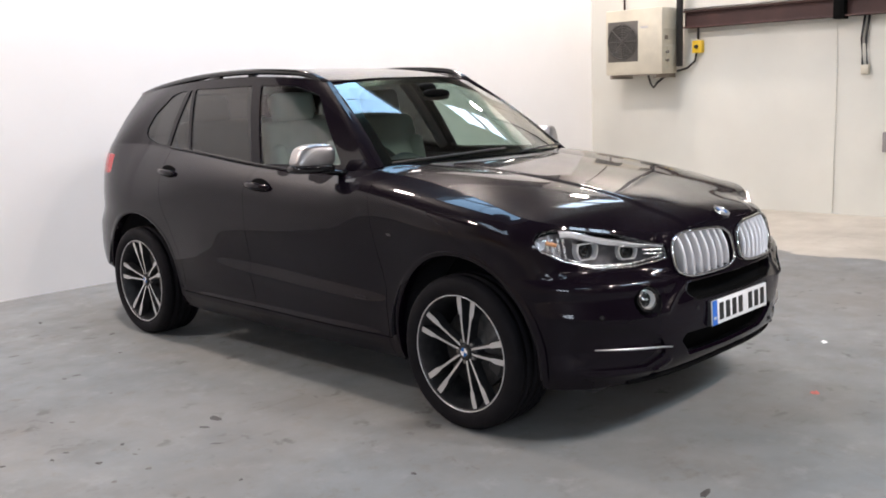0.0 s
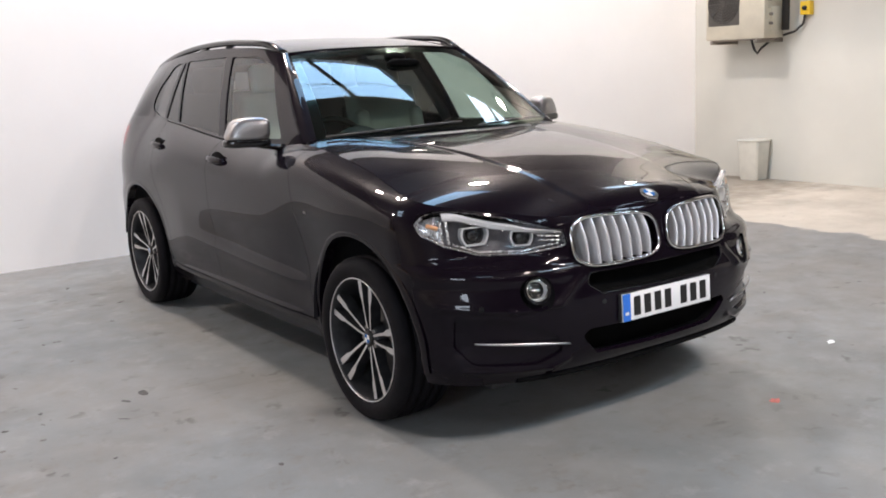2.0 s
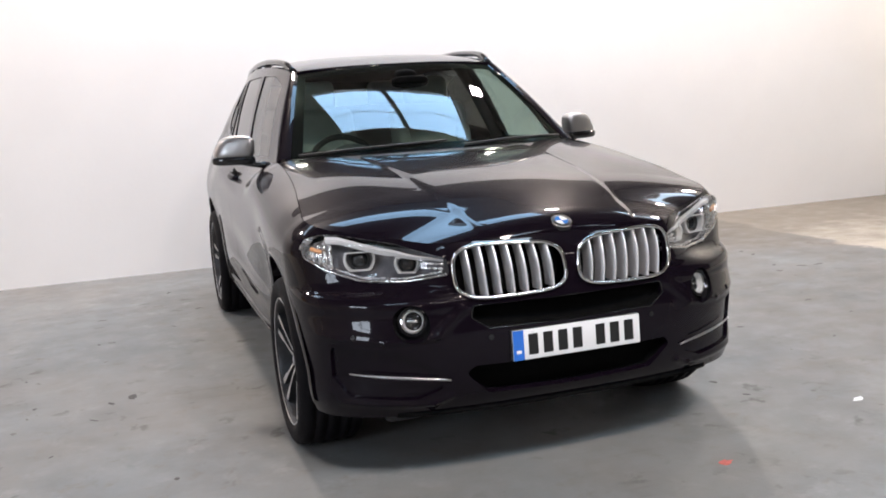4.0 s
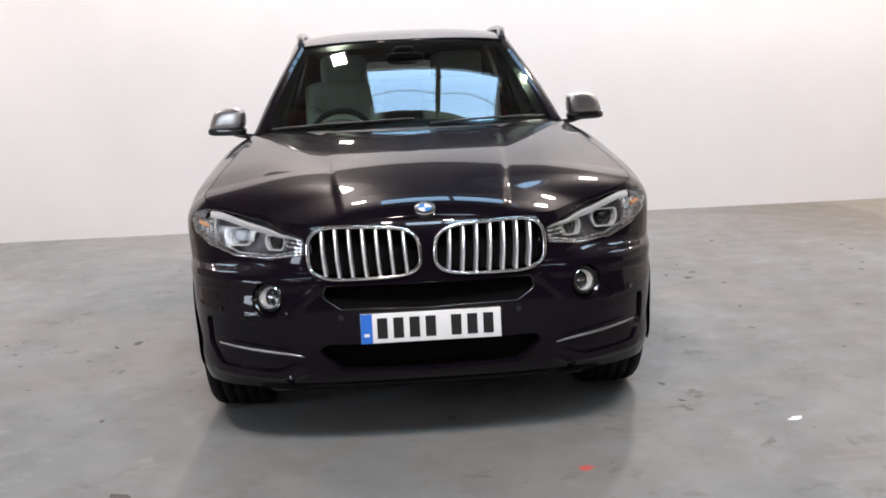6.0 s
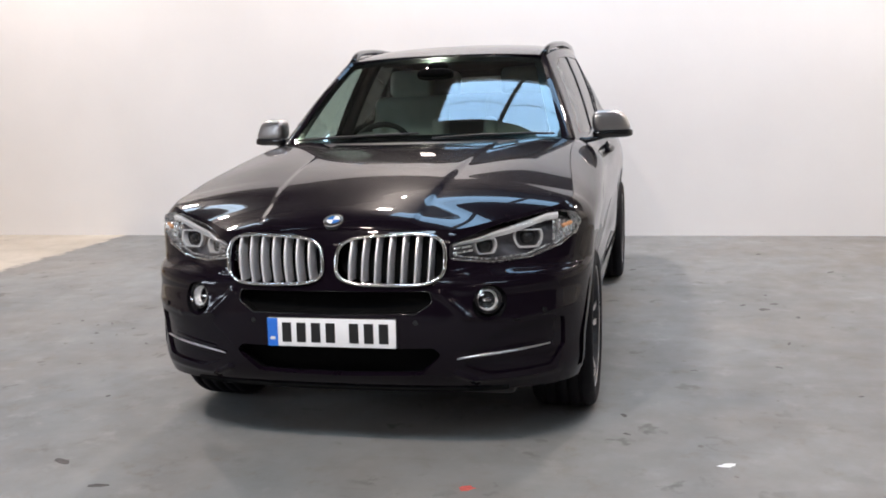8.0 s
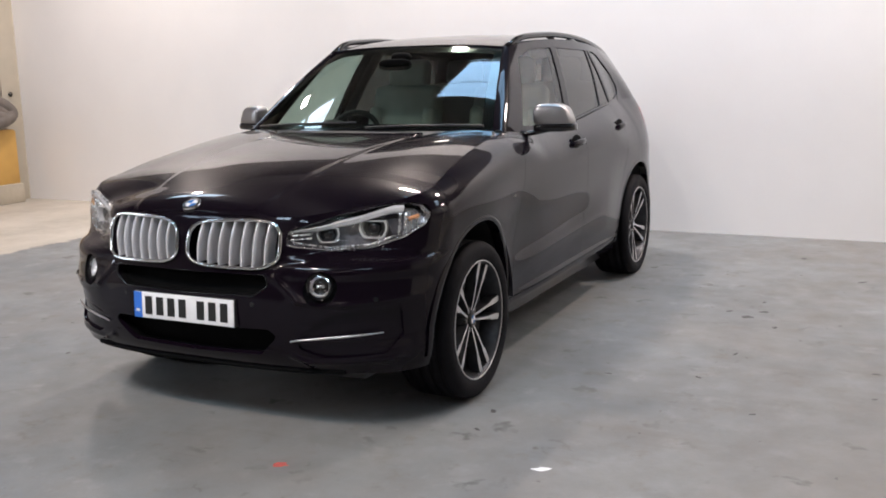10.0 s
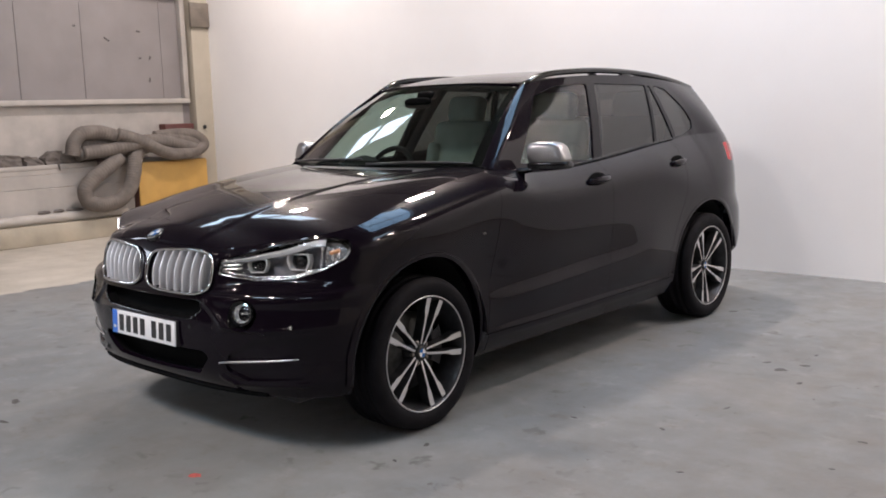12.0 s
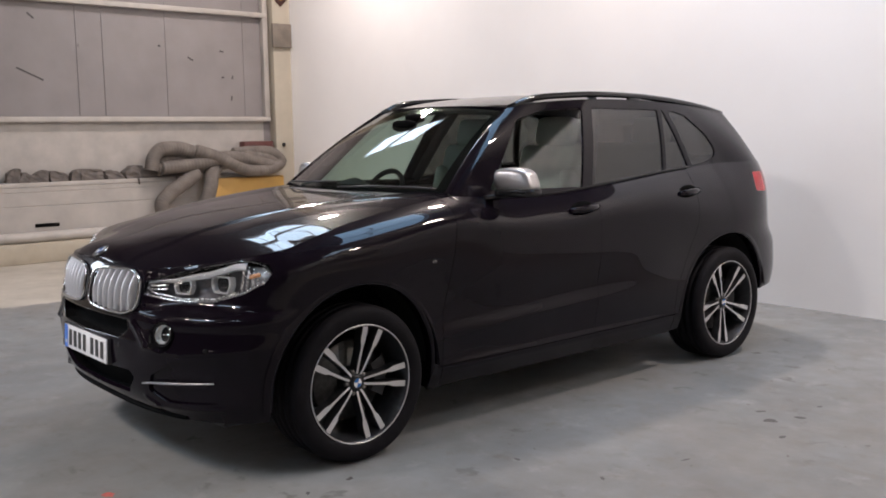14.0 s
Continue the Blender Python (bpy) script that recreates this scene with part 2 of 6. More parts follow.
    spot = maths("MULTIPLY", ranged(spots.outputs["Distance"], 0.04, 0.11, 0.65, 0.0), ranged(noise_node(1.1, 3), 0.46, 0.58, 0.0, 1.0))
    paint = mix(spot, paint, (0.088, 0.081, 0.076))
    spots2 = N.new("ShaderNodeTexVoronoi")
    spots2.voronoi_dimensions = "2D"
    spots2.inputs["Scale"].default_value = 5.5
    K.new(warp.outputs[0], spots2.inputs["Vector"])
    spot = maths("MULTIPLY", ranged(spots2.outputs["Distance"], 0.06, 0.14, 0.5, 0.0), ranged(noise_node(1.9, 3), 0.49, 0.60, 0.0, 1.0))
    paint = mix(spot, paint, (0.13, 0.122, 0.115))
    for turn, seed in ((0.9, 3.0), (-0.45, 7.0)):
        mp = N.new("ShaderNodeMapping")
        mp.inputs["Rotation"].default_value = (0, 0, turn)
        mp.inputs["Scale"].default_value = (0.5, 9.0, 1.0)
        mp.inputs["Location"].default_value = (seed, seed, 0)
        K.new(co.outputs["Object"], mp.inputs["Vector"])
        ln = N.new("ShaderNodeTexNoise")
        ln.inputs["Scale"].default_value, ln.inputs["Detail"].default_value = 1.0, 3
        K.new(mp.outputs[0], ln.inputs["Vector"])
        paint = mix(maths("MULTIPLY", ranged(ln.outputs[0], 0.60, 0.68, 0.0, 0.5), ranged(noise_node(0.9, 4), 0.52, 0.62, 0.0, 1.0)), paint, (0.17, 0.155, 0.142))
    tan = mix(ranged(noise_node(1.4, 8), 0.35, 0.65, 0, 1), (0.40, 0.36, 0.30), (0.52, 0.47, 0.40))
    tan = mix(ranged(noise_node(12, 8), 0.6, 0.72, 0, 0.5), tan, (0.27, 0.24, 0.20))
    # brown dust trodden over the paint on one side, and a brown stain in the far corner that also paints in its shade
    dusty = maths("MULTIPLY", ranged(maths("ADD", sep.outputs[0], maths("MULTIPLY", wob, 4.0)), 1.1, 2.4, 0.0, 1.0), ranged(noise_node(1.6, 9, 0.7), 0.36, 0.66, 0.05, 0.75))
    paint = mix(dusty, paint, (0.178, 0.163, 0.147))
    ground = mix(bare, paint, tan)
    # darker brown towards the far corner: stain plus the corner's shade, put into the colour
    corner = maths("MULTIPLY", ranged(maths("ADD", sep.outputs[1], maths("MULTIPLY", wob, 5.0)), 2.3, 3.5, 0.0, 1.0), ranged(maths("ADD", sep.outputs[0], maths("MULTIPLY", wob, 5.0)), 2.6, 4.0, 0.0, 0.75))
    ground = mix(corner, ground, (0.175, 0.150, 0.122))
    K.new(ground, p.inputs["Base Color"])
    K.new(ranged(noise_node(5, 8), 0.3, 0.7, 0.50, 0.72), p.inputs["Roughness"])
    p.inputs["Specular IOR Level"].default_value = 0.28
    bp = N.new("ShaderNodeBump")
    bp.inputs["Strength"].default_value, bp.inputs["Distance"].default_value = 0.12, 0.01
    K.new(noise_node(45, 8), bp.inputs["Height"])
    K.new(bp.outputs[0], p.inputs["Normal"])
    return m


GRIT = mat("floor_grit", (0.145, 0.136, 0.126), 0.75, vary=0.3, scale=60)
BINWHITE = mat("pale_plastic", (0.66, 0.645, 0.575), 0.5, vary=0.06, scale=8)
STRIPGLOW = mat("strip_lamp_glow", (0.9, 0.9, 0.9), 0.4, emit=(1.0, 0.95, 0.88), strength=40)
PILLARM = mat("tan_pillar_paint", (0.47, 0.42, 0.335), 0.6, vary=0.08, scale=3, bump=0.1, bump_scale=20)
FLOOR = floor_material()

# ---- building helpers ----
def part(name, bm, material, parent=None, label="", smooth=35.0):
    """Links a bmesh as one mesh object, under a thing or a part. smooth: edges sharper than that angle stay hard (0: flat)."""
    me = bpy.data.meshes.new(name)
    if smooth:
        for f in bm.faces:
            f.smooth = True
        for e in bm.edges:
            if len(e.link_faces) == 2 and e.calc_face_angle(0) > radians(smooth):
                e.smooth = False
    bm.to_mesh(me)
    bm.free()
    for one in material if isinstance(material, (list, tuple)) else [material]:
        me.materials.append(one)
    ob = new(name, me)
    ob.parent = parent
    return tagged(ob, label) if label else ob


def thing(name, m, label, category, group="", kind=""):
    """An Empty at the base of a thing that has parts."""
    ob = new(name)
    ob.empty_display_size = 0.1
    ob.matrix_world = m
    return tagged(ob, label, category, group, kind)


def box(bm, lo, hi, bevel=0.0, segments=2, m=None):
    """A box between two corners, its edges rounded."""
    made = bmesh.ops.create_cube(bm, size=1.0)["verts"]
    lo, hi = Vector(lo), Vector(hi)
    mid, size = (lo + hi) / 2, hi - lo
    for v in made:
        v.co = Vector((v.co.x * size.x, v.co.y * size.y, v.co.z * size.z)) + mid
    if m is not None:
        bmesh.ops.transform(bm, matrix=m, verts=made)
    if bevel:
        edges = list({e for v in made for e in v.link_edges})
        bmesh.ops.bevel(bm, geom=edges, offset=bevel, segments=segments, affect="EDGES", profile=0.5)
    return bm


def boxed(lo, hi, bevel=0.0, segments=2, m=None):
    return box(bmesh.new(), lo, hi, bevel, segments, m)


def tube(bm, points, radius, sides=10, closed=False, caps=True, flat=1.0, up=(0, 0, 1)):
    """A tube along points; radius is a number or a function of 0..1; flat squeezes it along its own up."""
    pts = [Vector(p) for p in points]
    n, rings = len(pts), []
    for i, p in enumerate(pts):
        a = pts[(i - 1) % n] if closed or i else p
        b = pts[(i + 1) % n] if closed or i < n - 1 else p
        d = (b - a).normalized()
        side = d.cross(Vector(up))
        if side.length < 1e-4:
            side = d.cross(Vector((1, 0, 0)))
        side.normalize()
        top = side.cross(d)
        r = radius(i / max(1, n - 1)) if callable(radius) else radius
        rings.append([bm.verts.new(p + side * r * math.cos(k * math.tau / sides) + top * r * flat * math.sin(k * math.tau / sides)) for k in range(sides)])
    for i in range(n if closed else n - 1):
        a, b = rings[i], rings[(i + 1) % n]
        for k in range(sides):
            bm.faces.new((a[k], a[(k + 1) % sides], b[(k + 1) % sides], b[k]))
    if caps and not closed:
        bm.faces.new(rings[0][::-1])
        bm.faces.new(rings[-1])
    return bm


def lathe(bm, profile, steps=48, m=None, close=False):
    """Turns a profile of (radius, along) round the x axis."""
    rings = [[bm.verts.new((a, r * math.cos(k * math.tau / steps), r * math.sin(k * math.tau / steps))) for k in range(steps)] for r, a in profile]
    pairs = list(zip(rings, rings[1:])) + ([(rings[-1], rings[0])] if close else [])
    for a, b in pairs:
        for k in range(steps):
            bm.faces.new((a[k], b[k], b[(k + 1) % steps], a[(k + 1) % steps]))
    if m is not None:
        bmesh.ops.transform(bm, matrix=m, verts=[v for r in rings for v in r])
    return bm


def curve_through(keys):
    """A smooth function through (place, value) keys."""
    ks = [float(k) for k, _ in keys]
    vs = [float(v) for _, v in keys]
    n = len(ks)
    slope = [(vs[i + 1] - vs[i]) / (ks[i + 1] - ks[i]) for i in range(n - 1)]
    tan = [slope[0]] + [(slope[i - 1] + slope[i]) / 2 if slope[i - 1] * slope[i] > 0 else 0.0 for i in range(1, n - 1)] + [slope[-1]]

    def f(t):
        if t <= ks[0]:
            return vs[0]
        if t >= ks[-1]:
            return vs[-1]
        i = max(j for j in range(n - 1) if ks[j] <= t)
        h = ks[i + 1] - ks[i]
        s = (t - ks[i]) / h
        return (2 * s ** 3 - 3 * s * s + 1) * vs[i] + (s ** 3 - 2 * s * s + s) * h * tan[i] + (3 * s * s - 2 * s ** 3) * vs[i + 1] + (s ** 3 - s * s) * h * tan[i + 1]

    return f


def smoothstep(a, b, t):
    t = min(1.0, max(0.0, (t - a) / (b - a)))
    return t * t * (3 - 2 * t)


def grid_sheet(bm, rows):
    """A sheet of quads over rows of points."""
    vs = [[bm.verts.new(p) for p in row] for row in rows]
    for a, b in zip(vs, vs[1:]):
        for k in range(len(a) - 1):
            quad = (a[k], a[k + 1], b[k + 1], b[k])
            if (a[k].co - a[k + 1].co).length < 1e-7:
                quad = (a[k], b[k + 1], b[k])
            bm.faces.new(quad)
    return bm


def inside(p, poly):
    """Whether p lies in a convex polygon that runs counter-clockwise."""
    n = len(poly)
    return all((poly[(i + 1) % n][0] - poly[i][0]) * (p[1] - poly[i][1]) - (poly[(i + 1) % n][1] - poly[i][1]) * (p[0] - poly[i][0]) > -1e-9 for i in range(n))


def rounded(poly, r, steps=4):
    """A convex counter-clockwise polygon with its corners rounded; r: one radius or one for each corner."""
    out, n = [], len(poly)
    for i in range(n):
        p, a, b = Vector(poly[i]), Vector(poly[i - 1]), Vector(poly[(i + 1) % n])
        ri = r[i] if isinstance(r, (list, tuple)) else r
        u, w = (a - p).normalized(), (b - p).normalized()
        half = u.angle(w) / 2
        cut = min(ri / math.tan(half), (a - p).length * 0.49, (b - p).length * 0.49)
        q0, q1 = p + u * cut, p + w * cut
        for k in range(steps + 1):
            t = k / steps
            out.append(tuple((1 - t) ** 2 * q0 + 2 * t * (1 - t) * p + t * t * q1))
    return out


def take(bm, poly, axes, keep=None):
    """Cuts a convex polygon (seen along the third axis) out of a sheet and returns the piece as a bmesh of its own."""
    ia, ib = axes
    lo = [min(p[k] for p in poly) - 1e-4 for k in (0, 1)]
    hi = [max(p[k] for p in poly) + 1e-4 for k in (0, 1)]

    def near():
        out = []
        for f in bm.faces:
            a = [v.co[ia] for v in f.verts]
            b = [v.co[ib] for v in f.verts]
            if max(a) >= lo[0] and min(a) <= hi[0] and max(b) >= lo[1] and min(b) <= hi[1] and (keep is None or keep(f.calc_center_median())):
                out.append(f)
        return out

    n = len(poly)
    for i in range(n):
        p, q = poly[i], poly[(i + 1) % n]
        co, no = [0, 0, 0], [0, 0, 0]
        co[ia], co[ib] = p
        no[ia], no[ib] = q[1] - p[1], p[0] - q[0]
        faces = near()
        edges = list({e for f in faces for e in f.edges})
        verts = list({v for f in faces for v in f.verts})
        bmesh.ops.bisect_plane(bm, geom=faces + edges + verts, dist=2e-5, plane_co=co, plane_no=Vector(no).normalized())
    piece, seen, gone = bmesh.new(), {}, []
    for f in near():
        c = f.calc_center_median()
        if inside((c[ia], c[ib]), poly):
            gone.append(f)
            piece.faces.new([seen.setdefault(v, None) or seen.update({v: piece.verts.new(v.co)}) or seen[v] for v in f.verts])
    bmesh.ops.delete(bm, geom=gone, context="FACES")
    return piece


def slit(bm, p, q, axes, width=0.004, keep=None):
    """Cuts a narrow gap along a line, seen along the third axis."""
    d = Vector((q[0] - p[0], q[1] - p[1])).normalized()
    n = Vector((-d.y, d.x)) * width / 2
    p, q = Vector(p), Vector(q)
    take(bm, [tuple(p - n), tuple(q - n), tuple(q + n), tuple(p + n)], axes, keep).free()


def parted(bm, choose):
    """Moves the faces whose centre choose() picks into a bmesh of their own."""
    piece, seen, gone = bmesh.new(), {}, []
    for f in bm.faces:
        if choose(f.calc_center_median()):
            gone.append(f)
            fv = []
            for v in f.verts:
                if v not in seen:
                    seen[v] = piece.verts.new(v.co)
                fv.append(seen[v])
            piece.faces.new(fv)
    bmesh.ops.delete(bm, geom=gone, context="FACES")
    return piece


def mirrored(bm):
    """A copy on the other side of the plane x = 0."""
    other = bm.copy()
    for v in other.verts:
        v.co.x = -v.co.x
    bmesh.ops.reverse_faces(other, faces=other.faces[:])
    return other


def both(bm):
    """The half and its mirror image, welded at x = 0."""
    for v in bm.verts:
        if abs(v.co.x) < 1e-5:
            v.co.x = 0.0
    made = bmesh.ops.duplicate(bm, geom=bm.verts[:] + bm.edges[:] + bm.faces[:])["geom"]
    for g in made:
        if isinstance(g, bmesh.types.BMVert):
            g.co.x = -g.co.x
    bmesh.ops.reverse_faces(bm, faces=[g for g in made if isinstance(g, bmesh.types.BMFace)])
    bmesh.ops.remove_doubles(bm, verts=bm.verts[:], dist=1e-5)
    return bm


def thick(bm, depth):
    """Turns the open edges of a sheet inwards, so that it shows thickness."""
    bm.normal_update()
    normals = {v: v.normal.copy() for v in bm.verts}
    made = {}
    for e in [e for e in bm.edges if e.is_boundary]:
        face = e.link_faces[0]
        order = [l for l in face.loops if l.edge == e][0]
        a, b = order.vert, order.link_loop_next.vert
        for v in (a, b):
            if v not in made:
                made[v] = bm.verts.new(v.co - normals[v] * depth)
        bm.faces.new((b, a, made[a], made[b]))
    return bm


def moved(bm, vec):
    for v in bm.verts:
        v.co += Vector(vec)
    return bm


def offset(bm, d):
    bm.normal_update()
    shift = {v: v.normal * d for v in bm.verts}
    for v, s in shift.items():
        v.co += s
    return bm

# ---- room ----
XL, XR, YF = -7.72, 6.83, -13.0


def wall_y(x):
    return 4.85 - 0.012 * x


def quad_wall(name, corners, material, height, thickness, label):
    """An upright wall with thickness between two floor points; the thickness goes to its right side."""
    a, b = Vector(corners[0]), Vector(corners[1])
    d = (b - a).normalized()
    n = Vector((d.y, -d.x)) * thickness
    bm = bmesh.new()
    base = [bm.verts.new((*p, 0)) for p in (a, b, b + n, a + n)]
    top = [bm.verts.new((*p, height)) for p in (a, b, b + n, a + n)]
    for i in range(4):
        j = (i + 1) % 4
        bm.faces.new((base[i], base[j], top[j], top[i]))
    bm.faces.new(top)
    bm.faces.new(base[::-1])
    bmesh.ops.recalc_face_normals(bm, faces=bm.faces[:])
    return tagged(part(name, bm, material, smooth=0), label, "wall", kind="structure")


floor = part("floor", boxed((XL - 0.3, YF - 0.3, -0.2), (XR + 0.3, 5.4, 0.0)), FLOOR, smooth=0)
tagged(floor, "grey painted concrete floor with scuffs, bare tan concrete at its sides", "floor", kind="structure")
quad_wall("wall_back", ((XR, wall_y(XR)), (-7.56, wall_y(-7.56))), WALLWHITE, 3.95, 0.14, "plain white painted wall behind the car")
quad_wall("wall_cladding", ((XR, wall_y(XR) + 0.16), (-7.56, wall_y(-7.56) + 0.16)), FARWALL, CEIL, 0.08, "dark brown cladding above the white wall")
quad_wall("wall_right", ((XR, -0.9), (XR, 5.2)), WALLCREAM, CEIL, 0.2, "cream painted blockwork wall carrying a steel beam")
quad_wall("wall_right_far", ((XR, YF), (XR, -0.9)), FARWALL, CEIL, 0.2, "dark clad wall of the workshop beyond the cream blockwork")
quad_wall("wall_front", ((XL, YF), (XR, YF)), FARWALL, CEIL, 0.2, "dark clad wall at the far end of the workshop")
quad_wall("wall_end", ((-7.56, 5.3), (XL - 0.2, 5.3)), WALLCREAM, CEIL, 0.2, "cream wall behind the end of the white partition")


# daylight window in the sheet wall: from y, to y, sill, head
WIN_L = (-5.60, -3.30, 1.76, 3.11)


def wall_with_window():
    y0, y1, z0, z1 = WIN_L
    bm = bmesh.new()
    for lo, hi in (((YF, 0.0), (y0, CEIL)), ((y1, 0.0), (5.3, CEIL)), ((y0, 0.0), (y1, z0)), ((y0, z1), (y1, CEIL))):
        box(bm, (XL - 0.12, lo[0], lo[1]), (XL, hi[0], hi[1]))
    tagged(part("wall_left", bm, METALSHEET, smooth=0), "grey painted sheet metal wall with upright seams", "wall", kind="structure")
    window = thing("window_1", pose(XL, (y0 + y1) / 2, z0), "white steel window letting daylight into the workshop", "window", kind="structure")
    w, h = (y1 - y0) / 2, z1 - z0
    for lo, hi in (((-w, 0.0), (-w + 0.05, h)), ((w - 0.05, 0.0), (w, h)), ((-w + 0.05, 0.0), (w - 0.05, 0.05)), ((-w + 0.05, h - 0.05), (w - 0.05, h))):
        part("window_frame", boxed((-0.10, lo[0], lo[1]), (-0.02, hi[0], hi[1]), 0.004), RAILWHITE, window)
    part("glazing_bar", boxed((-0.08, -0.02, 0.05), (-0.04, 0.02, h - 0.05), 0.004), RAILWHITE, window)
    part("glazing_bar", boxed((-0.078, -w + 0.05, h * 0.42 - 0.02), (-0.042, w - 0.05, h * 0.42 + 0.02), 0.004), RAILWHITE, window)


wall_with_window()


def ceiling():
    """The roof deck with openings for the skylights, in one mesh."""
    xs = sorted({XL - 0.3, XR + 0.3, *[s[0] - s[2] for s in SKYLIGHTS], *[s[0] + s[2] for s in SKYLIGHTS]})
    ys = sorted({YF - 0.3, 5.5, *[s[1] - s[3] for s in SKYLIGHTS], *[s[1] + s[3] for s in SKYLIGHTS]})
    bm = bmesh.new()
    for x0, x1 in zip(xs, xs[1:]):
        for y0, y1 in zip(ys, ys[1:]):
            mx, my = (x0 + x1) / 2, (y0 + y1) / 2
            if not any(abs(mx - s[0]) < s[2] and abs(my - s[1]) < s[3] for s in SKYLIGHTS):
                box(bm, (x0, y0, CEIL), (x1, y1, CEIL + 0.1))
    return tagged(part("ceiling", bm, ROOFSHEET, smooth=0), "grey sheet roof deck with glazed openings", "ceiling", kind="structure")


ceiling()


def roof_light(sx, sy, wx, wy):
    """A glazed roof opening with its kerb, a middle bar and a thin cross bar."""
    t = thing("roof_light", pose(sx, sy, CEIL), "glazed roof light with a dark middle bar", "roof light", "roof lights")
    for lo, hi in (((-wx - 0.06, -wy - 0.06, -0.05), (-wx, wy + 0.06, 0.10)), ((wx, -wy - 0.06, -0.05), (wx + 0.06, wy + 0.06, 0.10)), ((-wx, -wy - 0.06, -0.05), (wx, -wy, 0.10)), ((-wx, wy, -0.05), (wx, wy + 0.06, 0.10))):
        part("kerb", boxed(lo, hi, 0.006), RAILWHITE, t)
    part("middle_bar", boxed((-0.05, -wy, -0.04), (0.05, wy, 0.06), 0.006), TIMBER, t)
    for side in (-1, 1):
        pts = [(side * (0.05 + (wx - 0.05) * i / 12), -wy * 0.35 + 0.10 * math.sin(math.pi * i / 12), 0.02) for i in range(13)]
        part("glazing_bar", tube(bmesh.new(), pts, 0.012, 6), TIMBER, t)
    return t


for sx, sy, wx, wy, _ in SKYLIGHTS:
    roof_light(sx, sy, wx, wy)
for fx, fy, _ in FLOODS:
    t = thing("flood_lamp", pose(fx, fy, CEIL - 0.32, -12 if fy > 0 else 0), "grey flood lamp hanging under the roof deck", "flood lamp", "flood lamps")
    for lo, hi in (((-0.20, -0.24, -0.005), (-0.175, 0.24, 0.08)), ((0.175, -0.24, -0.005), (0.20, 0.24, 0.08)), ((-0.175, -0.24, -0.005), (0.175, -0.215, 0.08)), ((-0.175, 0.215, -0.005), (0.175, 0.24, 0.08)), ((-0.20, -0.24, 0.08), (0.20, 0.24, 0.10))):
        part("housing", boxed(lo, hi, 0.004), STEEL, t)
    part("hanger", tube(bmesh.new(), [(0, 0, 0.09), (0, 0.09 if fy > 0 else 0.0, 0.30)], 0.014, 8), STEEL, t)

for by in (-7.6, -10.6):
    for bx in (-5.4, -1.9, 1.6, 5.0):
        t = thing("strip_lamp", pose(bx, by, 4.55), "bare white strip lamp hanging in the workshop", "strip lamp", "strip lamps")
        part("batten", boxed((-0.75, -0.04, 0.02), (0.75, 0.04, 0.08), 0.008), STEEL, t)
        part("lamp_tube", tube(bmesh.new(), [(-0.72, 0, 0), (0, 0, 0), (0.72, 0, 0)], 0.030, 10), STRIPGLOW, t)
        for hx in (-0.5, 0.5):
            part("hanger", tube(bmesh.new(), [(hx, 0, 0.07), (hx, 0, CEIL - 4.55)], 0.005, 6), STEEL, t)

# ---- the car: origin on the floor under the front axle, nose towards -y ----
WB = 2.933
AXLE = 0.362
car = thing("car", pose(0, 0, 0), "glossy black sport utility car with silver mirror caps, parked indoors", "car")

nose_n = curve_through([(0.22, 3.2), (0.35, 2.75), (0.45, 2.38), (0.55, 2.38), (0.66, 2.25), (0.735, 2.2), (0.765, 1.75), (0.80, 1.6), (0.88, 1.5), (1.0, 1.5)])
nose_y = curve_through([(0.20, -0.73), (0.28, -0.775), (0.34, -0.825), (0.42, -0.868), (0.50, -0.884), (0.60, -0.886), (0.68, -0.878), (0.76, -0.868), (0.86, -0.846), (0.92, -0.822), (0.96, -0.795), (1.05, -0.76)])
tail_y = curve_through([(0.20, 3.80), (0.36, 3.95), (0.46, 4.01), (0.60, 4.025), (0.72, 4.02), (0.79, 3.985), (0.95, 3.94), (1.10, 3.92), (1.30, 3.85)])
tail_n = curve_through([(0.30, 3.0), (0.50, 3.0), (0.68, 2.85), (0.85, 2.5), (1.05, 2.75), (1.25, 3.3)])
side_in = curve_through([(0.20, 0.13), (0.25, 0.095), (0.30, 0.062), (0.332, 0.042), (0.350, 0.042), (0.375, 0.050), (0.42, 0.046), (0.46, 0.036), (0.49, 0.027), (0.510, 0.0225), (0.525, 0.0240), (0.545, 0.0300), (0.565, 0.0358), (0.585, 0.0372), (0.62, 0.0335), (0.66, 0.0265), (0.70, 0.0185), (0.74, 0.0105), (0.78, 0.0045), (0.84, 0.001), (0.90, 0.0), (1.4, 0.0)])
rear_in = curve_through([(0.20, 0.12), (0.25, 0.085), (0.30, 0.058), (0.332, 0.042), (0.350, 0.042), (0.375, 0.046), (0.42, 0.036), (0.47, 0.022), (0.53, 0.014), (0.62, 0.009), (0.75, 0.005), (0.90, 0.0), (1.4, 0.0)])
plain_in = curve_through([(0.20, 0.11), (0.25, 0.078), (0.30, 0.058), (0.36, 0.044), (0.44, 0.036), (0.54, 0.031), (0.66, 0.025), (0.78, 0.014), (0.90, 0.002), (0.97, 0.0), (1.4, 0.0)])
nose_in = curve_through([(0.20, 0.09), (0.25, 0.055), (0.30, 0.033), (0.36, 0.017), (0.50, 0.006), (0.75, 0.0), (1.4, 0.0)])
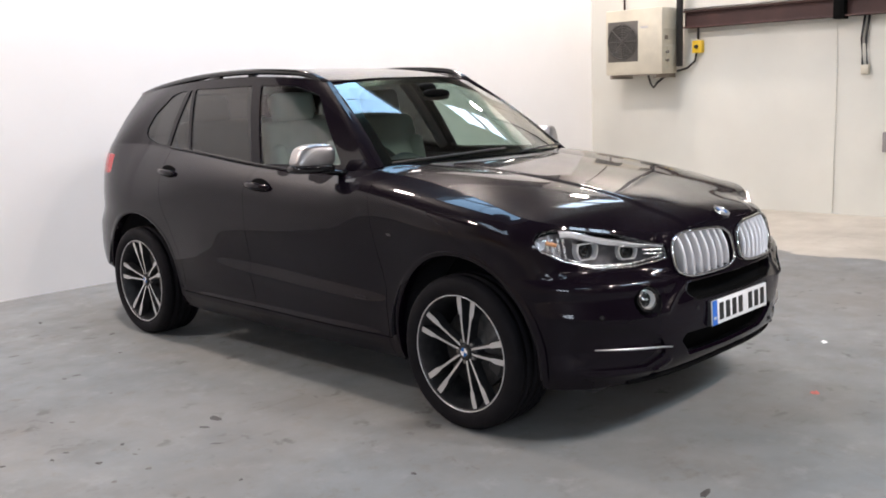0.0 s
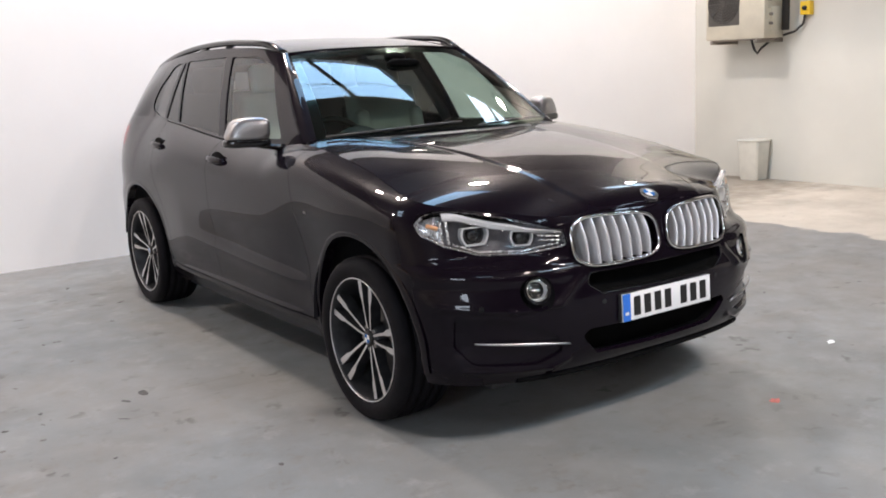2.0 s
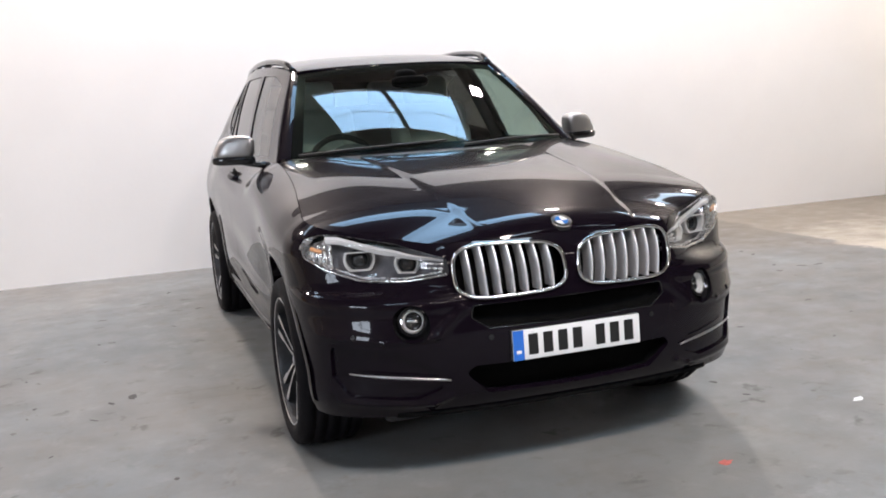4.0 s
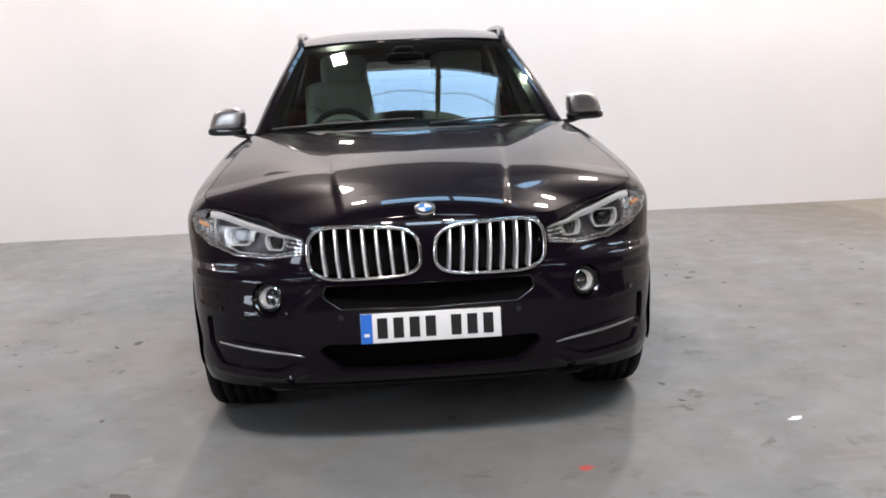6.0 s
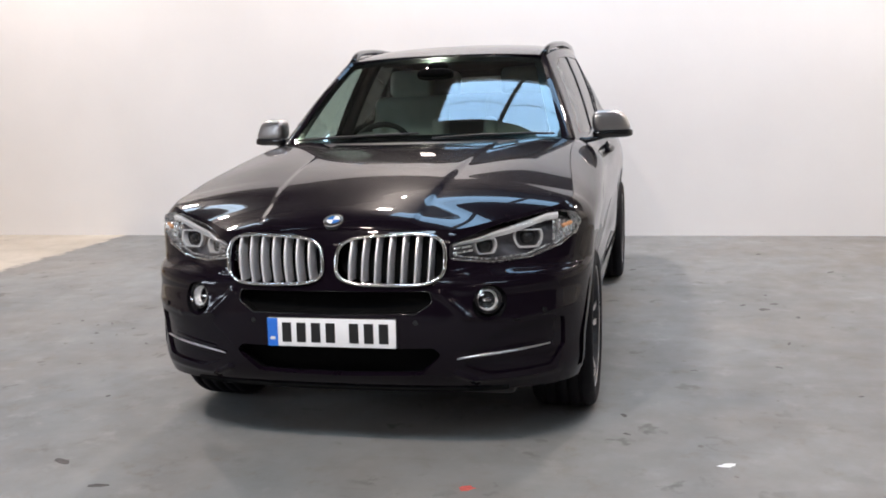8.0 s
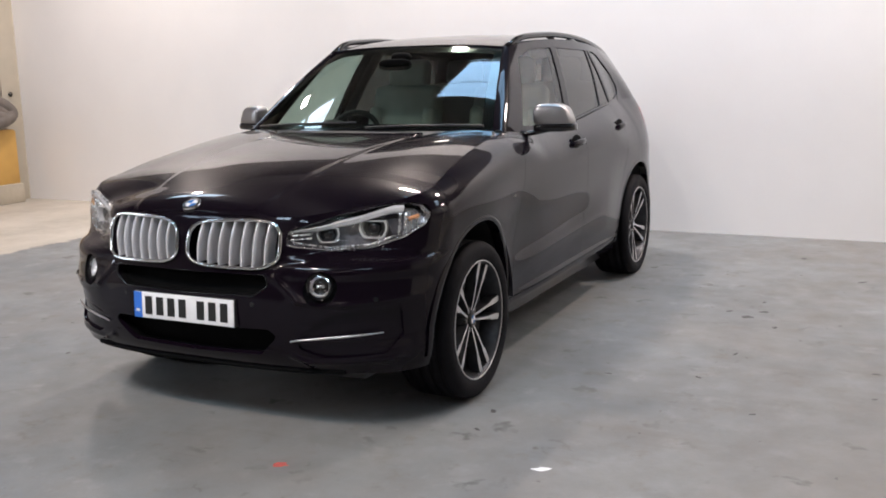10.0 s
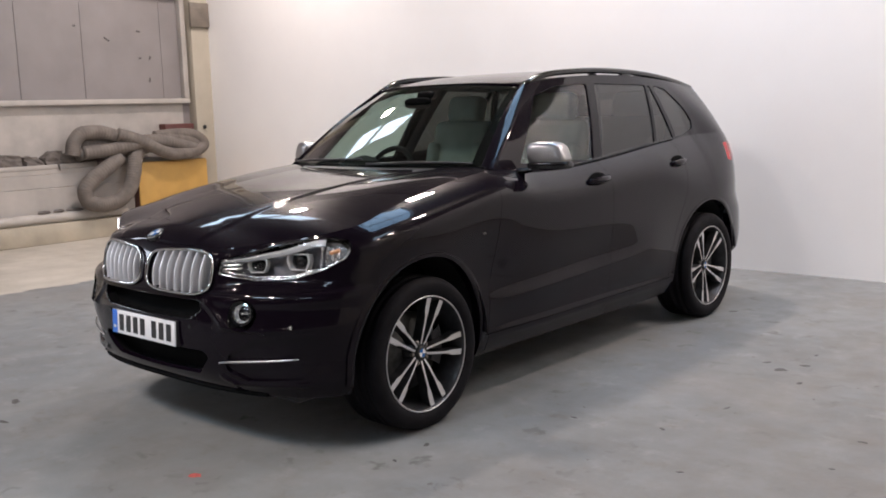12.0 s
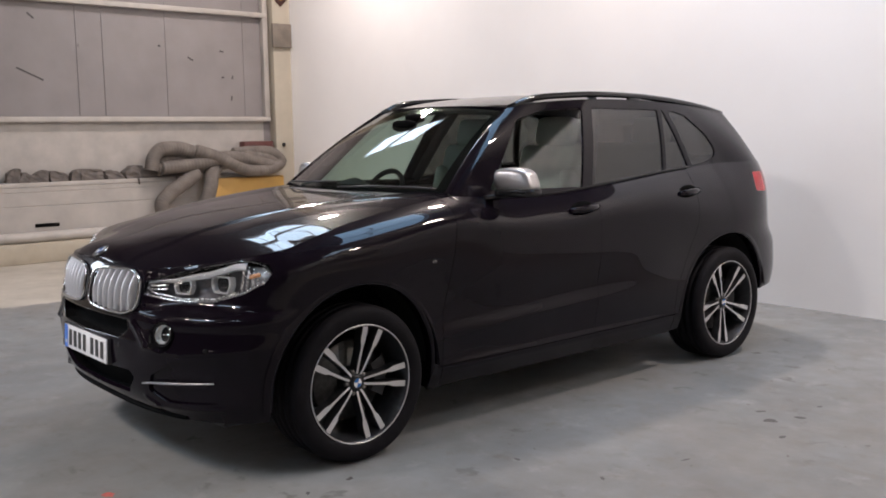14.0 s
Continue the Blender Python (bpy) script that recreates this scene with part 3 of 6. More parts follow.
top_in = curve_through([(-0.90, 0.0), (-0.60, 0.03), (-0.43, 0.062), (-0.30, 0.085), (-0.10, 0.112), (0.10, 0.135), (0.40, 0.150), (0.70, 0.152), (0.95, 0.132), (1.3, 0.122), (2.2, 0.142), (2.7, 0.168), (3.05, 0.195), (3.5, 0.155), (4.0, 0.15)])
top_deep = curve_through([(-0.9, 0.06), (-0.40, 0.12), (0.0, 0.165), (0.7, 0.175), (1.2, 0.18), (2.3, 0.23), (2.9, 0.42), (3.4, 0.46), (4.0, 0.42)])
top_nose = curve_through([(0, 0.930), (30, 0.922), (45, 0.936), (60, 0.966), (75, 0.991), (90, 1.011)])
top_side = curve_through([(-0.30, 1.011), (-0.10, 1.060), (0.10, 1.098), (0.35, 1.137), (0.55, 1.160), (0.72, 1.170), (0.95, 1.150), (1.25, 1.142), (1.62, 1.160), (1.95, 1.186), (2.40, 1.225), (2.70, 1.244), (3.00, 1.262), (3.20, 1.268)])
YN, YT = -0.30, 3.00


def half_width(y):
    return 0.953 + 0.015 * math.exp(-((y / 0.6) ** 2)) + 0.006 * math.exp(-(((y - WB) / 0.62) ** 2))


def body_top(u):
    """Height of the shoulder line. u: 0 to 1 round the nose, 1 to 2 along the side, 2 to 3 round the tail."""
    if u < 1:
        return top_nose(u * 90)
    if u < 2:
        return top_side(YN + (u - 1) * (YT - YN))
    return 1.265 - 0.01 * (u - 2)


shelf = curve_through([(0.50, 0.0), (0.565, 0.006), (0.600, 0.0125), (0.63, 0.0118), (0.69, 0.0062), (0.745, 0.001), (0.775, 0.0)])


def relief(x, z):
    """Ridges pressed into the bumper: a shelf under the lamps and folds round the fog lamps."""
    x = abs(x)
    out = shelf(z) * smoothstep(0.44, 0.56, x) * (1 - smoothstep(0.91, 0.96, x))
    for x0, z0, x1, z1, h, w in ((0.47, 0.760, 0.90, 0.768, 0.004, 0.008), (0.42, 0.690, 0.52, 0.604, 0.009, 0.013), (0.52, 0.596, 0.70, 0.580, 0.006, 0.010), (0.70, 0.580, 0.90, 0.598, 0.005, 0.010), (0.54, 0.335, 0.84, 0.345, 0.008, 0.012), (0.475, 0.365, 0.54, 0.335, 0.012, 0.012)):
        dx, dz = x1 - x0, z1 - z0
        t = max(0.0, min(1.0, ((x - x0) * dx + (z - z0) * dz) / (dx * dx + dz * dz)))
        d = math.hypot(x - x0 - t * dx, z - z0 - t * dz)
        if d < 3 * w:
            out += h * math.exp(-((d / w) ** 2))
    return out


def nose_power(z, a):
    """How square the nose is in plan: squarer near the middle where the lamps sweep back."""
    n = nose_n(z)
    if n >= 2.1:
        return n
    n = 2.1 + (n - 2.1) * smoothstep(22, 50, a)
    return n + max(0.0, 1.95 - n) * smoothstep(42, 80, a)


def body_point(u, z):
    """The skin of the lower body."""
    zt = body_top(u)
    if u < 1:
        a = radians(max(u, 1e-6) * 90)
        n = nose_power(z, u * 90)
        y = YN - (YN - nose_y(z)) * math.cos(a) ** (2 / n) if u < 0.99999 else YN
        x = math.sin(a) ** (2 / n)
    elif u <= 2:
        y, x = YN + (u - 1) * (YT - YN), 1.0
    else:
        a = radians((u - 2) * 90)
        n = tail_n(z)
        y = YT + (tail_y(z) - YT) * math.sin(a) ** (2 / n)
        x = max(0.0, math.cos(a)) ** (2 / n)
    door = smoothstep(0.35, 0.8, y) * (1 - smoothstep(2.1, 2.6, y))
    front = 1 - smoothstep(-0.50, 0.0, y)
    back = smoothstep(1.35, 2.15, y)
    rise = 0.042 * max(0.0, min(1.4, y - 0.7)) * smoothstep(0.40, 0.50, z) * (1 - smoothstep(0.66, 0.84, z))
    flank = side_in(z - rise) * (1 - back) + rear_in(z) * back
    cut = flank * door + (nose_in(z) * front + plain_in(z) * (1 - front)) * (1 - door)
    # hollow behind the front arch
    cut += 0.022 * math.exp(-(((y - 0.50) / 0.30) ** 2)) * (1 - smoothstep(0.62, 1.02, z))
    deep, d = top_deep(y), zt - z
    if d < deep:
        tight = 1.2 * smoothstep(-0.42, -0.15, y) * (1 - smoothstep(0.5, 1.0, y))
        cut += top_in(y) * (1 - d / deep) ** (2.1 + tight)
    flare = 0.012 * math.exp(-(((z - 0.88) / 0.15) ** 2)) * (math.exp(-((y / 0.36) ** 2)))
    p = Vector(((half_width(y) - cut + flare) * x, y, z))
    if u < 0.95:
        p.y -= relief(p.x, z) * (1 - smoothstep(0.75, 0.95, u))
    return p


def nose_at(x, z):
    """The skin of the nose at a given x and z."""
    w = half_width(-0.3) - nose_in(z)
    t = min(1.0, abs(x) / w)
    lo, hi = 0.0, 90.0
    for _ in range(30):
        a = (lo + hi) / 2
        lo, hi = (a, hi) if math.sin(radians(a)) ** (2 / nose_power(z, a)) < t else (lo, a)
    return YN - (YN - nose_y(z)) * math.cos(radians(lo)) ** (2 / nose_power(z, lo)) - relief(x, z) * (1 - smoothstep(0.75, 0.95, lo / 90))


def bottom(u):
    if u < 1:
        return 0.295 - 0.02 * u
    return 0.275 - 0.045 * smoothstep(1.03, 1.12, u) * (1 - smoothstep(1.75, 1.95, u)) + 0.13 * smoothstep(1.95, 2.2, u)


us = [0.0085 * i for i in range(118)] + [1 + i / 130 for i in range(130)] + [2 + i / 40 for i in range(41)]
us = sorted({round(min(3.0, u), 5) for u in us})
skin = bmesh.new()
rows = []
NV = 100
for u in us:
    lo, hi = bottom(u), body_top(u)
    rows.append([body_point(u, lo + (hi - lo) * (k / NV) ** 0.92) for k in range(NV + 1)])
grid_sheet(skin, rows)
bmesh.ops.remove_doubles(skin, verts=skin.verts[:], dist=1e-6)
bmesh.ops.recalc_face_normals(skin, faces=skin.faces[:])
if sum(f.normal.x for f in skin.faces if f.calc_center_median().x > 0.5) < 0:
    bmesh.ops.reverse_faces(skin, faces=skin.faces[:])


def arch(yc, r):
    """The outline of a wheel opening, seen from the side."""
    pts = [(yc - r, 0.1), (yc + r, 0.1)]
    return pts + [(yc + r * math.cos(radians(a)), AXLE + 0.005 + r * math.sin(radians(a))) for a in range(0, 181, 5)]


SIDE = (1, 2)
FRONT = (0, 2)
on_side = lambda c: c.x > 0.55
ARCH_R = 0.458
for yc in (0.0, WB):
    take(skin, arch(yc, ARCH_R), SIDE, on_side).free()

# openings of the nose, as convex outlines seen from the front
in_front = lambda c: c.y < 0.05
def kidney(k):
    """The outline of one half of the grille, k from 0 to 1 round it."""
    c, d = math.cos(k * math.tau), math.sin(k * math.tau)
    x = math.copysign(abs(c) ** (2 / 4.2), c)
    z = math.copysign(abs(d) ** (2 / 3.4), d)
    return 0.233 + 0.206 * x + 0.006 * z * (x < 0), 0.816 + 0.091 * z + 0.006 * x * z


KIDNEY = [kidney(k / 40) for k in range(40)]
SLOT = rounded([(-0.01, 0.609), (0.330, 0.612), (0.395, 0.655), (0.385, 0.700), (-0.01, 0.702)], 0.018, 3)
GRILLE_LOW = rounded([(-0.01, 0.352), (0.335, 0.362), (0.425, 0.450), (0.39, 0.478), (-0.01, 0.480)], 0.02, 2)
SIDE_DUCT = rounded([(0.50, 0.400), (0.60, 0.358), (0.82, 0.372), (0.868, 0.440), (0.870, 0.562), (0.66, 0.545), (0.53, 0.470)], 0.02, 2)
HEADLAMP = rounded([(0.452, 0.812), (0.60, 0.784), (0.735, 0.787), (0.850, 0.826), (0.914, 0.872), (0.927, 0.915), (0.905, 0.948), (0.862, 0.962), (0.800, 0.961), (0.62, 0.924), (0.455, 0.870)], 0.02, 3)
FOG_C = (0.602, 0.659)
FOG = [(FOG_C[0] + 0.003 + 0.062 * math.cos(a * math.tau / 28), FOG_C[1] - 0.013 + 0.068 * math.sin(a * math.tau / 28)) for a in range(28)]
lens_half = take(skin, HEADLAMP, FRONT, in_front)
pocket_half = take(skin, SIDE_DUCT, FRONT, in_front)
for outline in (KIDNEY, SLOT, GRILLE_LOW, FOG):
    take(skin, outline, FRONT, in_front).free()

TAIL_LAMP = rounded([(3.34, 1.070), (4.05, 1.03), (4.05, 1.19), (3.38, 1.195)], 0.02, 2)
tail_half = take(skin, TAIL_LAMP, SIDE, lambda c: c.x > 0.45)

# shut lines
FENDER_REAR = [((0.530, 0.25), (0.520, 0.60)), ((0.520, 0.60), (0.600, 1.22))]
DOOR_MID = [((1.655, 0.25), (1.655, 1.20))]
DOOR_REAR = [((2.40, 0.25), (2.40, 0.52)), ((2.40, 0.52), (2.56, 0.86)), ((2.56, 0.86), (2.66, 1.30))]
for p, q in FENDER_REAR + DOOR_MID + DOOR_REAR:
    slit(skin, p, q, SIDE, 0.0034, on_side)
slit(skin, (0.47, 0.345), (2.46, 0.352), SIDE, 0.005, on_side)


def line_at(lines, z):
    for (a0, b0), (a1, b1) in lines:
        if b0 <= z <= b1:
            return a0 + (a1 - a0) * (z - b0) / (b1 - b0)
    return lines[-1][1][0]


sill_h = parted(skin, lambda c: c.x > 0.5 and 0.42 < c.y < 2.5 and c.z < 0.349)
rear_h = parted(skin, lambda c: c.y > line_at(DOOR_REAR, c.z))
back_h = parted(rear_h, lambda c: c.y > 3.42)
rdoor_h = parted(skin, lambda c: c.y > 1.655)
fdoor_h = parted(skin, lambda c: c.y > line_at(FENDER_REAR, c.z))
fender_h = parted(skin, lambda c: not (c.y < -0.36))
bumper = both(skin)
part("front_bumper", thick(bumper, 0.02), PAINT, car, "gloss black bumper with air intakes")
for name, half in (("front_wing", fender_h), ("front_door", fdoor_h), ("rear_door", rdoor_h), ("rear_wing", rear_h), ("side_sill", sill_h)):
    other = mirrored(half)
    for bm in (half, other):
        part(name, thick(bm, 0.02), PAINT, car)
part("tail", thick(both(back_h), 0.02), PAINT, car)

# ---- bonnet ----
bonnet_mid = curve_through([(-0.83, 0.930), (-0.80, 0.954), (-0.77, 0.974), (-0.73, 0.992), (-0.68, 1.006), (-0.58, 1.029), (-0.42, 1.062), (-0.20, 1.102), (0.10, 1.138), (0.40, 1.162), (0.62, 1.174)])
dome_edge = curve_through([(-0.80, 0.31), (-0.40, 0.355), (0.20, 0.405), (0.65, 0.455)])


def bonnet_point(u, s):
    e = body_point(u, body_top(u))
    y = e.y
    zc = bonnet_mid(y) + 0.010 * smoothstep(-0.75, -0.30, y)
    z = e.z + (zc - e.z) * (1 - abs(s) ** 2.05)
    x = s * (e.x - 0.003)
    rise = smoothstep(-0.84, -0.76, y)
    xd = dome_edge(y)
    soft = 0.015
    z += 0.006 * rise * (1 - smoothstep(xd - soft, xd + soft, abs(x)))
    lobe = max(0.0, min(1.0, (abs(x) - xd) / max(0.05, e.x - xd)))
    z += 0.013 * smoothstep(-0.60, 0.10, y) * math.sin(math.pi * lobe) ** 1.1
    return Vector((x, y, z))


bu = [0.01 * i for i in range(1, 101)] + [1 + (0.72 - YN) / (YT - YN) * i / 60 for i in range(1, 61)]
bm = bmesh.new()
grid_sheet(bm, [[bonnet_point(u, k / 90) for k in range(91)] for u in bu])
bmesh.ops.recalc_face_normals(bm, faces=bm.faces[:])
if sum(f.normal.z for f in bm.faces) < 0:
    bmesh.ops.reverse_faces(bm, faces=bm.faces[:])
part("bonnet", thick(both(bm), 0.025), PAINT, car, "glossy black bonnet with a raised centre")

# ---- windscreen, roof and side frames ----
def screen_base(s):
    return Vector((0.775 * s, 0.46 + 0.24 * s * s, 1.190 - 0.012 * s * s))


def screen_top(s):
    return Vector((0.585 * s, 1.215 + 0.07 * s * s, 1.640 - 0.032 * abs(s) ** 2.5))


def screen_point(s, t):
    p = screen_base(s).lerp(screen_top(s), t)
    return p + Vector((0, -0.5, 0.85)) * 0.022 * math.sin(math.pi * t)


roof_edge_x = curve_through([(1.20, 0.585), (1.6, 0.625), (2.2, 0.640), (2.8, 0.620), (3.4, 0.560), (3.7, 0.53)])
roof_edge_z = curve_through([(1.20, 1.595), (1.32, 1.626), (1.5, 1.650), (1.8, 1.668), (2.1, 1.674), (2.5, 1.666), (2.9, 1.644), (3.3, 1.610), (3.65, 1.575)])
roof_mid_z = curve_through([(1.215, 1.640), (1.5, 1.686), (1.9, 1.714), (2.3, 1.718), (2.8, 1.702), (3.3, 1.666), (3.68, 1.622)])
ROOF_END = 3.62


def roof_point(s, t):
    f = screen_top(s)
    y = f.y + (ROOF_END - 0.22 * abs(s) ** 3 - f.y) * t
    ex, ez, cz = roof_edge_x(y), roof_edge_z(y), roof_mid_z(y)
    z = ez + (cz - ez) * (1 - abs(s) ** 2.8)
    return Vector((ex * s, y, z))


bm = bmesh.new()
grid_sheet(bm, [[roof_point(k / 30, i / 70) for k in range(31)] for i in range(71)])
bmesh.ops.recalc_face_normals(bm, faces=bm.faces[:])
if sum(f.normal.z for f in bm.faces) < 0:
    bmesh.ops.reverse_faces(bm, faces=bm.faces[:])
part("roof", thick(both(bm), 0.03), PAINT, car)


def frame_point(q, w):
    """The side of the cabin. q: 0 to 1 along the side, 1 to 2 round the back; w: 0 at the waist, 1 at the roof."""
    if q <= 1:
        yb = 0.70 + q * (YT - 0.70)
        b = body_point(1 + (yb - YN) / (YT - YN), top_side(yb))
        yt = 1.285 + q * 1.60
        t = Vector((roof_edge_x(yt) + 0.002, yt, roof_edge_z(yt) - 0.002))
    else:
        b = body_point(min(3.0, 2 + (q - 1)), body_top(min(3.0, 2 + (q - 1))))
        t = roof_point(1 - (q - 1), 1.0)
        if q < 1.35:
            a = (q - 1) / 0.35
            yt = 2.885 + a * (ROOF_END - 0.22 - 2.885)
            t = Vector((roof_edge_x(yt) + 0.002, yt, roof_edge_z(yt) - 0.002))
        else:
            t = roof_point(1 - (q - 1.35) / 0.65, 1.0)
    p = b.lerp(t, w)
    out = Vector((1, 0, 0.35)) if q <= 1 else Vector((max(0.0, 2 - q), (q - 1), 0.3))
    return p + out * 0.012 * math.sin(math.pi * w)


bm = bmesh.new()
qs = [i / 110 for i in range(111)] + [1 + i / 40 for i in range(1, 41)]
grid_sheet(bm, [[frame_point(q, k / 26) for k in range(27)] for q in qs])
bmesh.ops.remove_doubles(bm, verts=bm.verts[:], dist=1e-6)
bmesh.ops.recalc_face_normals(bm, faces=bm.faces[:])
if sum(f.normal.x for f in bm.faces) < 0:
    bmesh.ops.reverse_faces(bm, faces=bm.faces[:])
cabin_side = lambda c: c.x > 0.4
WIN_FRONT = rounded([(0.935, 1.188), (1.640, 1.174), (1.815, 1.618), (1.50, 1.606), (1.285, 1.552)], [0.012, 0.012, 0.012, 0.08, 0.06], 3)
WIN_REAR = rounded([(1.725, 1.180), (2.415, 1.238), (2.530, 1.612), (1.900, 1.620)], 0.012, 2)
WIN_SMALL = rounded([(2.445, 1.240), (2.690, 1.258), (2.590, 1.606), (2.566, 1.606)], 0.006, 2)
WIN_QUARTER = rounded([(2.735, 1.262), (2.900, 1.274), (3.025, 1.305), (3.060, 1.355), (2.990, 1.460), (2.825, 1.580), (2.720, 1.602), (2.640, 1.604)], [0.01, 0.05, 0.06, 0.05, 0.08, 0.06, 0.03, 0.01], 3)
panes = [(take(bm, w, SIDE, cabin_side), g, n) for w, g, n in ((WIN_FRONT, SIDEGLASS, "front_door_glass"), (WIN_REAR, PRIVACY, "rear_door_glass"), (WIN_SMALL, PRIVACY, "fixed_rear_glass"), (WIN_QUARTER, PRIVACY, "quarter_glass"))]
REAR_WIN = rounded([(-0.01, 1.30), (0.55, 1.30), (0.46, 1.54), (-0.01, 1.55)], 0.03, 3)
rear_pane = take(bm, REAR_WIN, FRONT, lambda c: c.y > 3.3)
other = mirrored(bm)
for half in (bm, other):
    part("cabin_frame", thick(half, 0.02), PAINT, car, "gloss black window frame and pillars")
for pane, material, name in panes:
    other = mirrored(pane)
    for half in (pane, other):
        part(name, offset(half, -0.006), material, car, "dark privacy glass" if material is PRIVACY else "clear tinted glass")
part("rear_window", offset(both(rear_pane), -0.006), PRIVACY, car)

bm = bmesh.new()
grid_sheet(bm, [[screen_point(-0.96 + 1.92 * k / 60, 0.02 + 0.955 * i / 30) for k in range(61)] for i in range(31)])
bmesh.ops.recalc_face_normals(bm, faces=bm.faces[:])
if sum(f.normal.z for f in bm.faces) < 0:
    bmesh.ops.reverse_faces(bm, faces=bm.faces[:])
part("windscreen", bm, GLASS, car, "clear raked windscreen")
# black printed border just behind the glass
bm = bmesh.new()
for s0, s1, t0, t1 in ((-0.97, -0.885, 0, 1), (0.885, 0.97, 0, 1), (-0.885, 0.885, 0.91, 1.0), (-0.885, 0.885, 0.0, 0.07)):
    grid_sheet(bm, [[screen_point(s0 + (s1 - s0) * k / 24, t0 + (t1 - t0) * i / 16) - Vector((0, -0.5, 0.85)) * 0.006 for k in range(25)] for i in range(17)])
part("screen_border", bm, TRIM, car)
# windscreen pillars
for side in (-1, 1):
    bm = bmesh.new()
    rows = []
    for i in range(31):
        t = i / 30
        a = screen_point(0.955, t)
        b = frame_point(0.0, t)
        mid = (a + b) / 2 + Vector((0.55, -0.45, 0.5)) * 0.011
        rows.append([Vector((p.x * side, p.y, p.z)) for p in (a - Vector((0, 0, 0.02)), a, a.lerp(mid, 0.6) + Vector((0.0, -0.004, 0.004)), mid, b.lerp(mid, 0.5) + Vector((0.004, 0, 0.0)), b + Vector((0.002, 0.012, 0)), b + Vector((-0.02, 0.02, 0)))])
    grid_sheet(bm, rows if side > 0 else [r[::-1] for r in rows])
    bmesh.ops.recalc_face_normals(bm, faces=bm.faces[:])
    part("windscreen_pillar", bm, PAINT, car)

# roof rails
rail_z = curve_through([(1.31, 1.628), (1.40, 1.668), (1.50, 1.688), (1.75, 1.706), (2.0, 1.714), (2.3, 1.710), (2.6, 1.696), (2.9, 1.672), (3.2, 1.640), (3.42, 1.606)])
for side in (-1, 1):
    bm = bmesh.new()
    tube(bm, [(side * (roof_edge_x(1.3 + 2.12 * i / 40) - 0.022), 1.3 + 2.12 * i / 40, rail_z(1.3 + 2.12 * i / 40) - 0.012) for i in range(41)], 0.021, 12, flat=0.85)
    rail = part("roof_rail", bm, TRIM, car, "gloss black roof rail")
    for yf in (1.42, 2.35, 3.25):
        x = side * (roof_edge_x(yf) - 0.022)
        part("rail_foot", boxed((x - 0.014, yf - 0.06, roof_edge_z(yf) - 0.02), (x + 0.014, yf + 0.06, rail_z(yf) - 0.015), 0.008), TRIM, rail)

# wheel arch lips and liners
for yc, name in ((0.0, "front"), (WB, "rear")):
    for side in (-1, 1):
        bm = bmesh.new()
        pts = []
        for a in range(-6, 187, 4):
            y, z = yc + ARCH_R * math.cos(radians(a)), AXLE + 0.005 + ARCH_R * math.sin(radians(a))
            u = 1 + (y - YN) / (YT - YN)
            if y < YN:
                lo, hi = 0.0, 1.0
                for _ in range(24):
                    mid = (lo + hi) / 2
                    lo, hi = (mid, hi) if body_point(mid, z).y < y else (lo, mid)
                u = lo
            elif y > YT:
                lo, hi = 2.0, 3.0
                for _ in range(24):
                    mid = (lo + hi) / 2
                    lo, hi = (mid, hi) if body_point(mid, z).y < y else (lo, mid)
                u = lo
            if z < 0.41 and y > WB:
                continue
            p = body_point(u, z)
            pts.append((p, math.cos(radians(a)), math.sin(radians(a))))
        rows = []
        for p, c, s in pts:
            row = [p + Vector((-0.002, c * 0.040, s * 0.040)), p + Vector((0.0005, c * 0.032, s * 0.032)), p + Vector((0.003, c * 0.014, s * 0.014)), p + Vector((0.003, c * 0.002, s * 0.002)), p + Vector((-0.001, -c * 0.005, -s * 0.005)), p + Vector((-0.05, -c * 0.004, -s * 0.004))]
            rows.append([Vector((v.x * side, v.y, v.z)) for v in row])
        grid_sheet(bm, rows)
        bmesh.ops.recalc_face_normals(bm, faces=bm.faces[:])
        part("arch_lip", bm, PAINT, car)
        bm = bmesh.new()
        ring = [[(side * x, yc + 0.485 * math.cos(radians(a)), AXLE + 0.485 * math.sin(radians(a))) for a in range(0 if not yc else 8, 181, 9)] for x in (0.60, 0.92)]
        grid_sheet(bm, ring)
        part("arch_liner", bm, PLASTIC, car)

# underbody
part("underbody", boxed((-0.66, -0.55, 0.20), (0.66, 3.55, 0.30), 0.03), PLASTIC, car)
for name, lo, hi in (("engine_bay", (-0.58, -0.55, 0.29), (0.58, 0.50, 0.84)), ("cabin_tub", (-0.82, 0.50, 0.215), (0.82, 2.44, 0.62)), ("boot_tub", (-0.58, 2.44, 0.29), (0.58, 3.7, 0.95))):
    part(name, boxed(lo, hi, 0.02), CAVITY, car)

